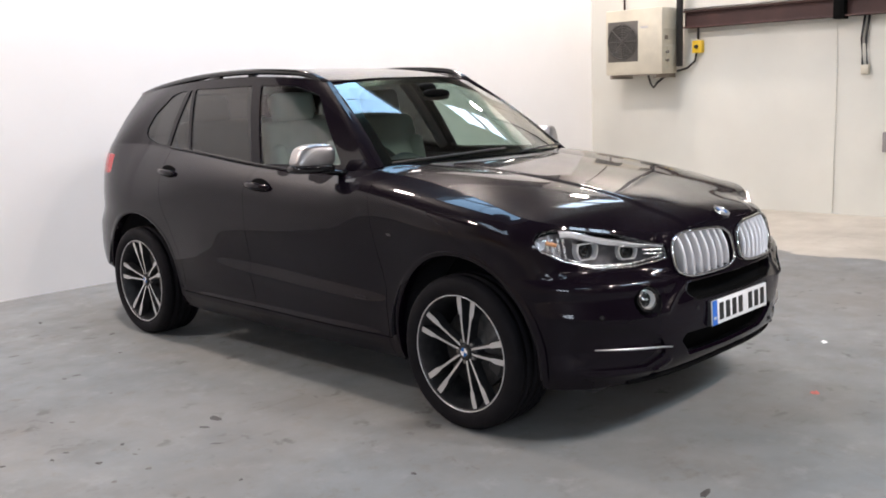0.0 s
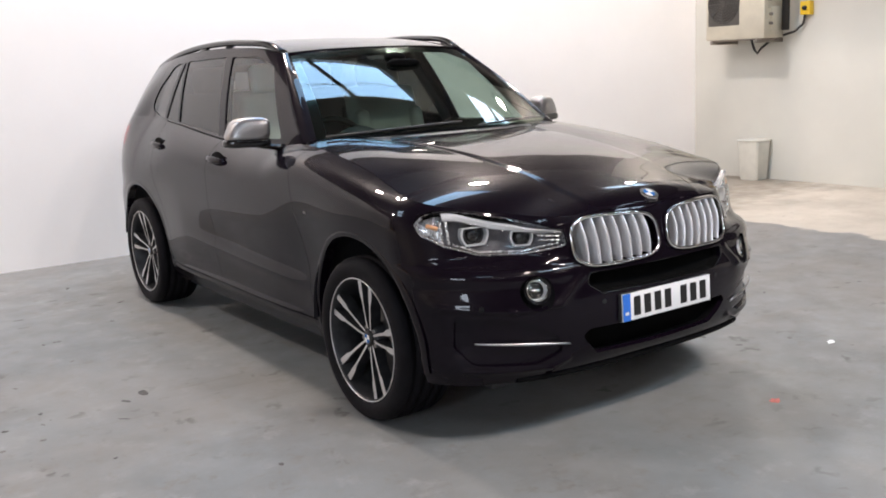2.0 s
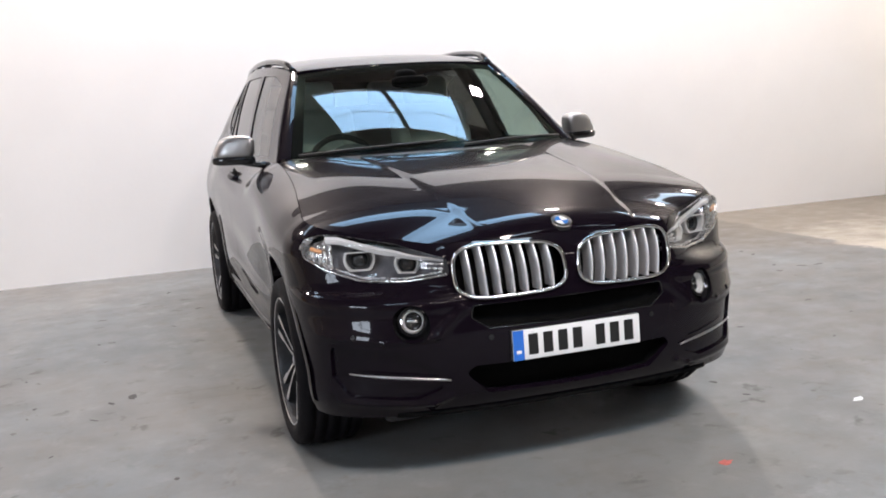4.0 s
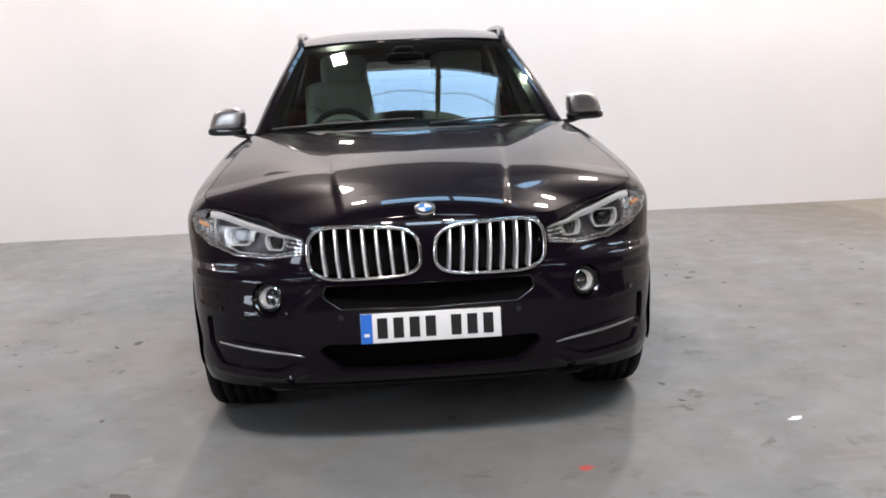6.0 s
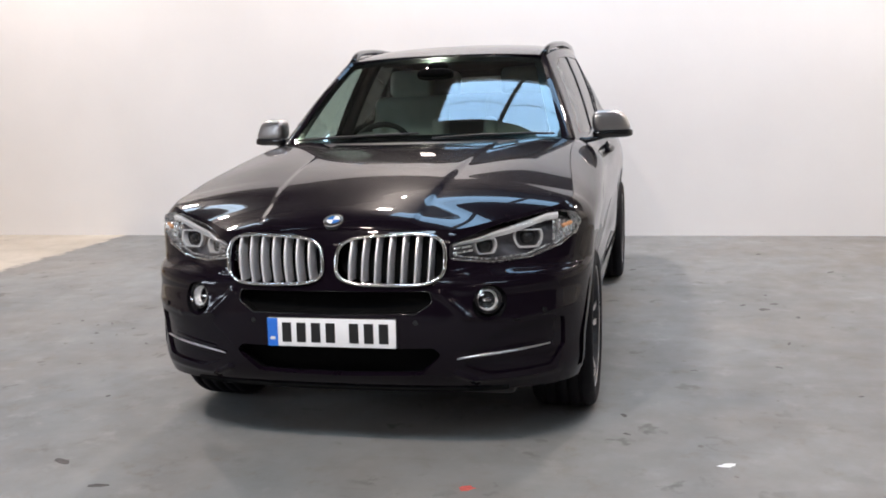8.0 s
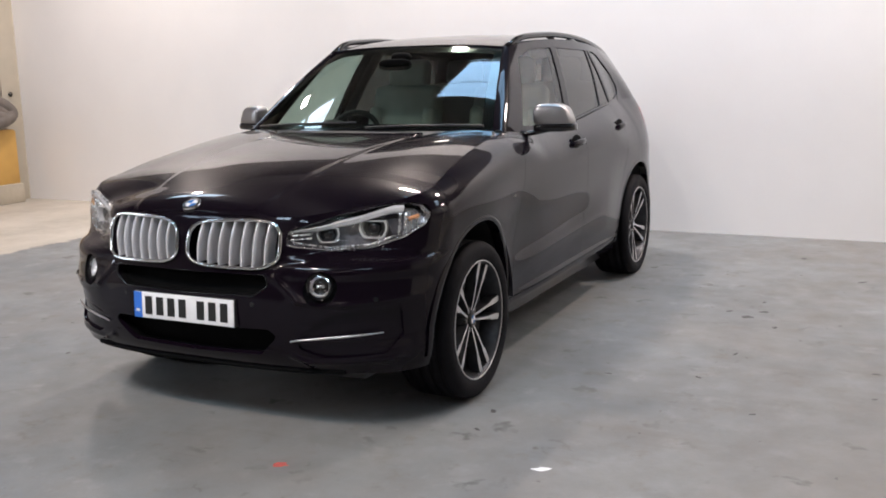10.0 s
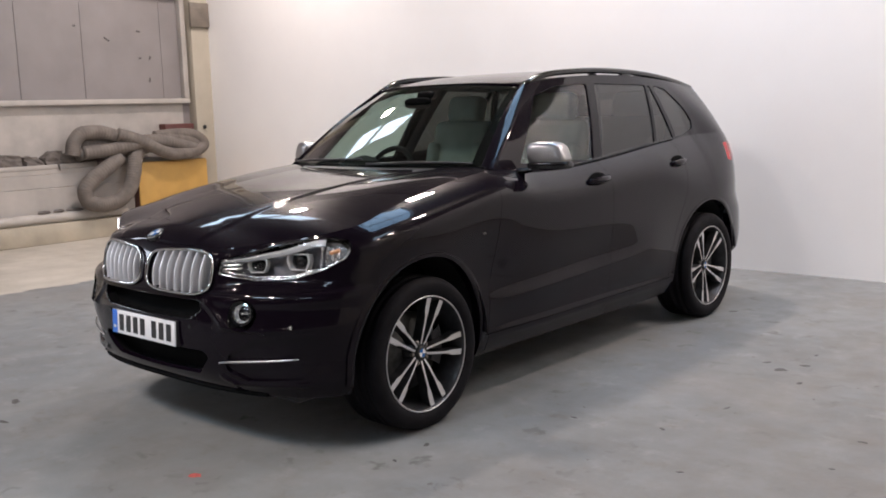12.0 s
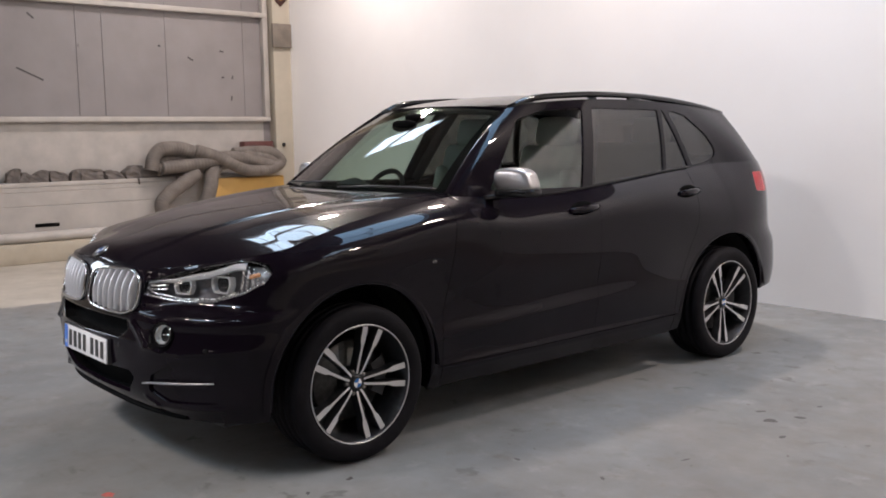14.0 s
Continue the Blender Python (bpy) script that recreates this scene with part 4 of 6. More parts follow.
# ---- wheels ----
def wheel_thing(m, turn):
    """A wheel with its tyre, rim, spokes and brake; the outer side faces +x."""
    w = part("wheel", lathe(bmesh.new(), [(0.001, 0.080), (0.050, 0.080), (0.062, 0.070), (0.070, 0.03)], 40), DARKALLOY, car, "dark alloy wheel with five pairs of machined spokes")
    w.matrix_basis = m
    groove = [(0.3635, 0.082), (0.3560, 0.080), (0.3560, 0.070), (0.3640, 0.068), (0.3645, 0.034), (0.3570, 0.032), (0.3570, 0.021), (0.3650, 0.019)]
    prof = [(0.262, 0.106), (0.272, 0.122), (0.285, 0.131), (0.305, 0.137), (0.328, 0.1365), (0.343, 0.131), (0.354, 0.120), (0.3615, 0.104)]
    full = prof + groove + [(r, -a) for r, a in groove[::-1]] + [(r, -a) for r, a in prof[::-1]]
    part("tyre", lathe(bmesh.new(), full, 72), RUBBER, w, "black low-profile tyre")
    part("rim", lathe(bmesh.new(), [(0.2700, 0.106), (0.2745, 0.119), (0.2735, 0.125), (0.2690, 0.126), (0.2640, 0.119), (0.2600, 0.104), (0.246, 0.070), (0.240, 0.02), (0.236, -0.10), (0.262, -0.118)], 72), DARKALLOY, w, "dark alloy rim with machined silver faces")
    part("rim_edge", lathe(bmesh.new(), [(0.2740, 0.1250), (0.2752, 0.1262), (0.2735, 0.1280), (0.2700, 0.1280), (0.2685, 0.1240)], 72), MACHINED, w)
    for k in range(5):
        for side in (-1, 1):
            bm = bmesh.new()
            rows = []
            for i in range(13):
                t = i / 12
                r = 0.040 + 0.224 * t
                mid = 0.0105 + 0.0315 * t ** 0.85
                wide = smoothstep(0.56, 0.70, t)
                lo, hi = mid - 0.0052 - 0.0042 * wide - 0.002 * t, mid + 0.0052 + 0.0095 * wide + 0.002 * t
                face = 0.084 + 0.030 * t ** 0.8
                row = [(face - 0.050, lo - 0.003, r), (face - 0.005, lo - 0.0015, r), (face, lo, r), (face, hi, r), (face - 0.005, hi + 0.0015, r), (face - 0.050, hi + 0.003, r)]
                rows.append([(a, side * b, c) for a, b, c in row])
            grid_sheet(bm, rows)
            bmesh.ops.recalc_face_normals(bm, faces=bm.faces[:])
            if sum(f.normal.x for f in bm.faces) < 0:
                bmesh.ops.reverse_faces(bm, faces=bm.faces[:])
            for f in bm.faces:
                f.material_index = 0 if f.normal.x > 0.85 else 1
            ob = part("spoke", bm, (MACHINED, DARKALLOY), w, smooth=20)
            ob.matrix_basis = pose(0, 0, 0, turn + 72 * k)
    for k in range(5):
        a = radians(turn + 36 + 72 * k)
        nut = lathe(bmesh.new(), [(0.001, 0.084), (0.009, 0.084), (0.011, 0.078), (0.011, 0.060)], 8)
        part("wheel_bolt", moved(nut, (0, -0.052 * math.sin(a), 0.052 * math.cos(a))), STEEL, w)
    part("centre_cap", lathe(bmesh.new(), [(0.001, 0.093), (0.026, 0.092), (0.033, 0.089), (0.034, 0.078)], 32), PLATEBLACK, w)
    for q in range(4):
        bm = bmesh.new()
        c = bm.verts.new((0.0945, 0, 0))
        arc = [bm.verts.new((0.0945, 0.021 * math.cos(radians(90 * q + 10 * i + turn)), 0.021 * math.sin(radians(90 * q + 10 * i + turn)))) for i in range(10)]
        for a, b in zip(arc, arc[1:]):
            bm.faces.new((c, a, b))
        ob = part("roundel_quarter", bm, BADGEBLUE if q % 2 else BADGEWHITE, w, smooth=0)
    part("brake_disc", lathe(bmesh.new(), [(0.06, 0.028), (0.075, 0.014), (0.185, 0.014), (0.187, 0.010), (0.187, -0.016), (0.06, -0.016)], 56), DISCSTEEL, w, "dull steel brake disc")
    bm = bmesh.new()
    rows = [[(x, r * math.sin(radians(a)), r * math.cos(radians(a))) for r, x in ((0.110, 0.030), (0.125, 0.048), (0.190, 0.050), (0.212, 0.030), (0.212, -0.04))] for a in range(60, 126, 6)]
    grid_sheet(bm, rows)
    bmesh.ops.recalc_face_normals(bm, faces=bm.faces[:])
    part("brake_caliper", bm, DARKALLOY, w)
    return w


TRACK = 0.820
wheel_thing(pose(TRACK, 0, AXLE), -18)
wheel_thing(pose(TRACK, WB, AXLE), -43)
wheel_thing(pose(-TRACK, 0, AXLE, 0, 0, 180), -9)
wheel_thing(pose(-TRACK, WB, AXLE, 0, 0, 180), 8)


# ---- nose details ----
def on_nose(x, z, d=0.0):
    """A point d metres in front of the nose's skin, along its outward way."""
    e = 0.004
    y = nose_at(x, z)
    gx = (nose_at(x + e, z) - nose_at(x - e, z)) / (2 * e)
    gz = (nose_at(x, z + e) - nose_at(x, z - e)) / (2 * e)
    n = Vector((gx, -1, gz)).normalized()
    return Vector((x, y, z)) + n * d


def mirror_pts(pts, side):
    return [Vector((p.x * side, p.y, p.z)) for p in pts]


def outline_span(poly, x):
    """Lowest and highest point of an outline at x."""
    hits = []
    n = len(poly)
    for i in range(n):
        a, b = poly[i], poly[(i + 1) % n]
        if (a[0] - x) * (b[0] - x) <= 0 and abs(a[0] - b[0]) > 1e-9:
            hits.append(a[1] + (b[1] - a[1]) * (x - a[0]) / (b[0] - a[0]))
    return min(hits), max(hits)


for side in (-1, 1):
    loop = mirror_pts([on_nose(x, z, 0.010) for x, z in KIDNEY], side)
    grille = part("kidney_grille", tube(bmesh.new(), loop, 0.0068, 10, closed=True, up=(0, 1, 0)), CHROME, car, "chrome-framed grille with upright satin bars")
    for k in range(7):
        x0 = 0.082 + 0.0502 * k
        bm = bmesh.new()
        rows = []
        for i in range(13):
            t = i / 12
            x = x0 - 0.005 + 0.010 * t
            lo, hi = outline_span(KIDNEY, min(0.432, max(0.036, x)))
            z = lo + 0.002 + (hi - lo - 0.004) * t
            f = on_nose(x, z, 0.004 + 0.012 * math.sin(math.pi * t))
            rows.append([Vector(((f.x + dx) * side, f.y + dy, f.z)) for dx, dy in ((-0.0078, 0.062), (-0.0062, 0.016), (-0.0048, 0.004), (-0.0024, 0.0), (0.0024, 0.0), (0.0048, 0.004), (0.0062, 0.016), (0.0078, 0.062))])
        grid_sheet(bm, rows)
        bmesh.ops.recalc_face_normals(bm, faces=bm.faces[:])
        part("grille_bar", bm, GRILLESILVER, grille)
    # near-black sheet that stands in for the shade behind the bars
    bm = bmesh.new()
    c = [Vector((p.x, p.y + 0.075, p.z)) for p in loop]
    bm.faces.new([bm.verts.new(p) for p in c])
    part("grille_shade_back", bm, CAVITY, grille)
    # silver blade under the corner duct
    pts = mirror_pts([on_nose(0.478 + 0.335 * i / 16, 0.432 + 0.030 * (i / 16) ** 0.7, 0.006) for i in range(17)], side)
    part("bumper_blade", tube(bmesh.new(), pts, lambda t: 0.0018 + 0.0028 * math.sin(math.pi * min(1, 0.1 + t * 0.85)), 8, flat=1.2), SATIN, car, "thin satin silver bumper blade")
    # fog lamp
    axis = (on_nose(*FOG_C, 0.1) - on_nose(*FOG_C, 0)).normalized()
    rot = axis.to_track_quat("X", "Z").to_matrix().to_4x4()
    at = Matrix.Translation(on_nose(*FOG_C, -0.024)) @ rot
    flip = Matrix.Diagonal((side, 1, 1, 1))
    bm = lathe(bmesh.new(), [(0.055, 0.014), (0.052, 0.017), (0.045, 0.010), (0.042, -0.01), (0.042, -0.04)], 36, flip @ at)
    bmesh.ops.recalc_face_normals(bm, faces=bm.faces[:])
    fog = part("fog_lamp", bm, TRIM, car, "round clear fog lamp in a gloss black surround")
    rows = []
    for x, z in FOG + FOG[:1]:
        edge, seat_at = on_nose(x, z, -0.001), on_nose(FOG_C[0] + (x - FOG_C[0]) * 0.62, FOG_C[1] + (z - FOG_C[1]) * 0.62, -0.040)
        rows.append([Vector((p.x * side, p.y, p.z)) for p in (edge, edge.lerp(seat_at, 0.15) + Vector((0, 0.014, 0)), seat_at, on_nose(*FOG_C, -0.044))])
    bm = grid_sheet(bmesh.new(), rows)
    bmesh.ops.recalc_face_normals(bm, faces=bm.faces[:])
    part("fog_recess", bm, TRIM, fog)
    bm = lathe(bmesh.new(), [(0.0005, -0.034), (0.018, -0.032), (0.032, -0.020), (0.041, 0.004)], 36, flip @ at)
    part("reflector", bm, FOGBOWL, fog)
    bm = lathe(bmesh.new(), [(0.0435, 0.006), (0.0430, 0.012), (0.0395, 0.013), (0.0380, 0.008)], 36, flip @ at)
    part("bezel_ring", bm, CHROME, fog)
    bm = lathe(bmesh.new(), [(0.0005, 0.012), (0.022, 0.010), (0.036, 0.004), (0.041, -0.004)], 36, flip @ at)
    part("lens", bm, LENS, fog)
    bm = boxed((-0.016, -0.015, -0.004), (-0.006, 0.015, 0.004), 0.002, m=flip @ at)
    part("bulb_shield", bm, REFLECTOR, fog)

    # headlamp
    half = lens_half.copy() if side > 0 else mirrored(lens_half)
    lamp = part("headlamp", half, LENS, car, "clear headlamp with twin ringed projectors")
    bowl = lens_half.copy() if side > 0 else mirrored(lens_half)
    offset(bowl, -0.055)
    outer_bowl = parted(bowl, lambda c: abs(c.x) > 0.815)
    part("bowl", bowl, LAMPDARK, lamp, "dark lamp mask")
    part("outer_reflector", outer_bowl, LAMPBOWL, lamp, "bright corner reflector")
    skirt = bmesh.new()
    outer = mirror_pts([on_nose(x, z, -0.001) for x, z in HEADLAMP], side)
    inner = mirror_pts([on_nose(x, z, -0.055) for x, z in HEADLAMP], side)
    grid_sheet(skirt, [outer + outer[:1], inner + inner[:1]])
    part("bezel", skirt, REFLECTOR, lamp)
    for cx, cz, wide, tall in ((0.738, 0.868, 0.060, 0.050), (0.592, 0.853, 0.047, 0.041)):
        n = (on_nose(cx, cz, 0.1) - on_nose(cx, cz, 0)).normalized()
        n = Vector((n.x * 0.55, n.y, n.z * 0.4)).normalized()
        at = flip @ Matrix.Translation(on_nose(cx, cz, -0.036)) @ n.to_track_quat("X", "Z").to_matrix().to_4x4()
        rows = []
        for k in range(41):
            a = k * math.tau / 40
            y = wide * math.copysign(abs(math.cos(a)) ** 0.72, math.cos(a)) * (1 - 0.14 * max(0.0, -math.sin(a)))
            z = tall * max(-0.86, min(0.62, 1.12 * math.sin(a)))
            rows.append([at @ Vector(p) for p in ((-0.016, y, z), (0.014, y, z), (0.016, y * 0.97, z * 0.97), (0.016, y * 0.86, z * 0.86), (0.013, y * 0.84, z * 0.84), (-0.018, y * 0.80, z * 0.80))])
        bm = grid_sheet(bmesh.new(), rows)
        bmesh.ops.remove_doubles(bm, verts=bm.verts[:], dist=1e-6)
        bmesh.ops.recalc_face_normals(bm, faces=bm.faces[:])
        part("light_ring", bm, LIGHTGUIDE, lamp, "white flat-topped light ring")
        part("projector", lathe(bmesh.new(), [(0.0005, 0.008), (0.014, 0.006), (0.025, -0.001), (0.031, -0.014)], 28, at), TRIM, lamp)
        part("projector_cup", lathe(bmesh.new(), [(0.031, -0.010), (0.034, -0.004), (tall * 0.84, -0.006), (tall * 0.9, -0.02)], 28, at), DARKALLOY, lamp)
    brow = []
    for i in range(25):
        q = i / 24
        x = 0.468 + 0.375 * q
        top = outline_span(HEADLAMP, x)[1] - 0.005 - 0.018 * (1 - smoothstep(0.45, 0.95, q)) * smoothstep(0.0, 0.3, q)
        hang = 0.010 + 0.017 * smoothstep(0.05, 0.55, q)
        brow.append([on_nose(x, top, -0.014), on_nose(x, top - hang * 0.4, -0.006), on_nose(x, top - hang, -0.012), on_nose(x, top - hang - 0.003, -0.034)])
    bm = grid_sheet(bmesh.new(), [mirror_pts(r, side) for r in brow])
    bmesh.ops.recalc_face_normals(bm, faces=bm.faces[:])
    part("light_strip", bm, LIGHTGUIDE, lamp, "white light strip along the upper edge")
    for dz in (0.0, 0.016):
        spear = [on_nose(0.470 + 0.075 * i / 8, 0.836 + dz + 0.004 * i / 8, -0.020) for i in range(9)]
        part("inner_vane", tube(bmesh.new(), mirror_pts(spear, side), 0.0042, 8), REFLECTOR, lamp)
    low = [on_nose(0.462 + 0.45 * i / 24, outline_span(HEADLAMP, 0.462 + 0.45 * i / 24)[0] + 0.006, -0.004) for i in range(25)]
    part("chrome_strip", tube(bmesh.new(), mirror_pts(low, side), 0.0042, 8), CHROME, lamp)
    low = [on_nose(0.48 + 0.34 * i / 20, outline_span(HEADLAMP, 0.48 + 0.34 * i / 20)[0] + 0.020, -0.024) for i in range(21)]
    part("lower_vane", tube(bmesh.new(), mirror_pts(low, side), 0.007, 8, flat=0.6), REFLECTOR, lamp)
    for k in range(4):
        x0 = 0.832 + 0.020 * k
        lo, hi = outline_span(HEADLAMP, x0)
        fin = [on_nose(x0, lo + 0.016 + (hi - lo - 0.05) * i / 6, -0.020) for i in range(7)]
        part("side_reflector", tube(bmesh.new(), mirror_pts(fin, side), 0.0055, 8), REFLECTOR, lamp)
    amber = [on_nose(0.862 + 0.034 * i / 8, 0.898 + 0.012 * i / 8, -0.014) for i in range(9)]
    part("amber_marker", tube(bmesh.new(), mirror_pts(amber, side), 0.0085, 8), AMBER, lamp, "pale amber corner marker")
    pocket = pocket_half.copy() if side > 0 else mirrored(pocket_half)
    part("corner_pocket", offset(pocket, -0.012), PAINT, car, "recessed black corner panel")

pocket_half.free()
# centre intakes, lined near black in place of their inner shade
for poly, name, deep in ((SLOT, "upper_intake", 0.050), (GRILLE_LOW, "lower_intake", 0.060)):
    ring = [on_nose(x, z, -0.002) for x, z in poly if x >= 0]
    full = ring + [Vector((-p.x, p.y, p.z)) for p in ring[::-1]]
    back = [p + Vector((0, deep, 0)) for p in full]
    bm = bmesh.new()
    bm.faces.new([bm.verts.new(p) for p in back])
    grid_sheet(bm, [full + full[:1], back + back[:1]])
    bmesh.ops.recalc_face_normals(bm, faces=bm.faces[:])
    intake = part(name, bm, CAVITY, car, "recessed air intake lined near black for its shade")
    if name == "upper_intake":
        part("intake_lip", tube(bmesh.new(), full, 0.0035, 8, closed=True, up=(0, 1, 0)), TRIM, intake, "gloss black lip")
bm = bmesh.new()
rows = []
for i in range(61):
    x = -0.66 + 1.32 * i / 60
    p = Vector((x, nose_at(x, 0.30), 0.0))
    k = 1 - (x / 0.66) ** 4
    rows.append([p + Vector((0, 0.002, 0.302)), p + Vector((0, -0.007 * k, 0.296)), p + Vector((0, -0.004 * k, 0.284)), p + Vector((0, 0.12, 0.272))])
grid_sheet(bm, rows)
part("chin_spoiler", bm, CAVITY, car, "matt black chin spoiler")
for x, z in ((0.33, 0.58), (0.80, 0.60)):
    for side in (-1, 1):
        n = (on_nose(x, z, 0.1) - on_nose(x, z, 0)).normalized()
        at = Matrix.Diagonal((side, 1, 1, 1)) @ Matrix.Translation(on_nose(x, z, 0)) @ n.to_track_quat("X", "Z").to_matrix().to_4x4()
        part("parking_sensor", lathe(bmesh.new(), [(0.0005, 0.002), (0.010, 0.002), (0.0115, -0.001)], 18, at), TRIM, car)

# number plate with its characters as plain bars
tilt = pose(0, -0.893, 0.5415, -3)
plate = part("number_plate", boxed((-0.26, -0.004, -0.0555), (0.26, 0.004, 0.0555), 0.003, m=tilt), PLATE, car, "white number plate with a blue end band")
part("blue_band", boxed((-0.2595, -0.0048, -0.055), (-0.217, -0.0035, 0.055), 0.0003, 1, m=tilt), PLATEBLUE, plate)
part("band_mark", boxed((-0.248, -0.0056, -0.030), (-0.228, -0.0044, -0.018), 0.0003, 1, m=tilt), BADGEWHITE, plate)
for k in range(7):
    x = -0.180 + 0.0595 * k + (0.035 if k > 3 else 0.0)
    part("character_bar", boxed((x - 0.019, -0.0056, -0.0385), (x + 0.019, -0.0040, 0.0385), 0.0004, 1, m=tilt), PLATEBLACK, plate)
part("plate_holder", boxed((-0.262, 0.003, -0.058), (0.262, 0.03, 0.058), 0.004, m=tilt), PLASTIC, plate)

# bonnet badge
at = Matrix.Translation((0, -0.792, 0.961)) @ Vector((0, -0.46, 0.89)).to_track_quat("X", "Z").to_matrix().to_4x4()
badge = part("bonnet_badge", lathe(bmesh.new(), [(0.0005, 0.007), (0.036, 0.007), (0.0405, 0.004), (0.041, -0.012)], 40, at), PLATEBLACK, car, "round blue, white and black badge")
part("badge_ring", lathe(bmesh.new(), [(0.0410, 0.003), (0.0395, 0.0075), (0.0375, 0.0075), (0.0370, 0.006)], 40, at), CHROME, badge)
for q in range(4):
    bm = bmesh.new()
    c = bm.verts.new(at @ Vector((0.0082, 0, 0)))
    arc = [bm.verts.new(at @ Vector((0.0082, 0.0255 * math.cos(radians(90 * q + 9 * i)), 0.0255 * math.sin(radians(90 * q + 9 * i))))) for i in range(11)]
    for a, b in zip(arc, arc[1:]):
        bm.faces.new((c, a, b))
    part("roundel_quarter", bm, BADGEBLUE if q % 2 else BADGEWHITE, badge, smooth=0)

# ---- mirrors, handles, lamps and wing badges ----
def blob(centre, size, power, m=None, zmin=-1.0, zmax=1.0, steps=28):
    """A rounded box (superellipsoid), or a slice of it between two heights."""
    bm = bmesh.new()
    sgn = lambda v, e: math.copysign(abs(v) ** e, v)
    e = 2 / power
    rows = []
    for i in range(steps // 2 + 1):
        la = -90 + 180 * i / (steps // 2)
        row = []
        for k in range(steps + 1):
            lo = k * math.tau / steps
            z = max(zmin, min(zmax, sgn(math.sin(radians(la)), e)))
            c = (1 - min(1, abs(z)) ** power) ** (1 / power) if zmin <= z <= zmax else 0
            row.append(Vector((c * sgn(math.cos(lo), e), c * sgn(math.sin(lo), e), z)))
        rows.append(row)
    for r in rows:
        for p in r:
            p.x, p.y, p.z = p.x * size[0], p.y * size[1], p.z * size[2]
    grid_sheet(bm, rows)
    bmesh.ops.remove_doubles(bm, verts=bm.verts[:], dist=1e-5)
    bmesh.ops.recalc_face_normals(bm, faces=bm.faces[:])
    if m is not None:
        bmesh.ops.transform(bm, matrix=m, verts=bm.verts[:])
    return moved(bm, centre)


def mirror_shape(lower):
    """The shell of a door mirror, narrower towards its outer end and rounder in front."""
    bm = blob((0, 0, 0), (1, 1, 1), 3.8 if lower else 4.0, steps=44)
    for v in bm.verts:
        x, y, z = v.co
        t = (x + 1) / 2
        if lower:
            z = z * 0.024 + 0.004
            narrow = 0.0
        else:
            up = (z + 1) / 2
            z = 0.010 + 0.122 * up * (1 - 0.12 * t ** 3 - 0.05 * (1 - t) ** 2)
            narrow = 0.046 * up * t
        depth = 0.076 * (1 - 0.24 * t)
        v.co = (0.982 + 0.106 * x - narrow, 0.945 + 0.060 * t + depth * y * (0.85 if y > 0 else 1.0), 1.178 + z)
    return bm


for side in (-1, 1):
    bm = mirror_shape(True)
    if side < 0:
        bm = mirrored(bm)
    mirror = part("door_mirror", bm, TRIM, car, "door mirror with a satin silver cap")
    bm = mirror_shape(False)
    if side < 0:
        bm = mirrored(bm)
    part("mirror_cap", bm, MIRRORCAP, mirror, "satin silver mirror cap")
    foot = [(0.80, 0.90, 1.150), (0.85, 0.905, 1.152), (0.90, 0.925, 1.160), (0.95, 0.945, 1.170)]
    part("mirror_foot", tube(bmesh.new(), [(side * a, b, c) for a, b, c in foot], lambda t: 0.034 - 0.008 * t, 12, flat=0.5), TRIM, mirror)
    for yh, zh in ((1.535, 1.062), (2.535, 1.104)):
        u = 1 + (yh - YN) / (YT - YN)
        bar = []
        for i in range(15):
            t = i / 14
            y = yh - 0.115 + 0.23 * t
            z = zh - 0.006 + 0.012 * t
            p = body_point(1 + (y - YN) / (YT - YN), z)
            out = 0.034 * math.sin(math.pi * (0.06 + 0.88 * t)) ** 0.45 - 0.012
            bar.append((side * (p.x + out), y, z))
        handle = part("door_handle", tube(bmesh.new(), bar, lambda t: 0.013 + 0.007 * math.sin(math.pi * t), 12, flat=1.1), PAINT, car, "black pull handle")
        p = body_point(u, zh)
        # near-black oval on the door skin, painting the shade of the hollow behind the handle
        cup = blob((side * (p.x - 0.006), yh - 0.01, zh - 0.004), (0.013, 0.094, 0.048), 2.0)
        part("handle_cup_shade", cup, CAVITY, handle)
    half = tail_half.copy() if side > 0 else mirrored(tail_half)
    part("tail_lamp", thick(half, 0.03), REDLENS, car, "red tail lamp")
    # small wing emblem as plain bars
    for k, (dy, w) in enumerate(((0.0, 0.007), (0.014, 0.014))):
        y, z = 0.425 + dy, 0.880
        p = body_point(1 + (y - YN) / (YT - YN), z)
        part("wing_emblem", boxed((side * p.x - 0.003, y - w / 2, z - 0.005), (side * p.x + 0.002, y + w / 2, z + 0.005), 0.001, 1), STEEL, car)
    # window waist strip
    strip = []
    for i in range(41):
        y = 0.98 + 1.70 * i / 40
        p = frame_point((y - 0.70) / (YT - 0.70), 0.012)
        strip.append((side * (p.x + 0.002), p.y, p.z + 0.004))
    part("waist_strip", tube(bmesh.new(), strip, 0.0065, 8), TRIM, car, "gloss black window strip")
lens_half.free()
tail_half.free()

# wipers and cowl
for pts in (((-0.70, 0.66, 1.198), (-0.45, 0.545, 1.216), (-0.12, 0.515, 1.226), (0.02, 0.520, 1.228)), ((0.10, 0.475, 1.204), (0.35, 0.520, 1.214), (0.58, 0.60, 1.212), (0.70, 0.66, 1.205))):
    part("wiper", tube(bmesh.new(), [Vector(p) for p in pts], 0.008, 8, flat=0.7), PLASTIC, car, "black wiper arm")
bm = bmesh.new()
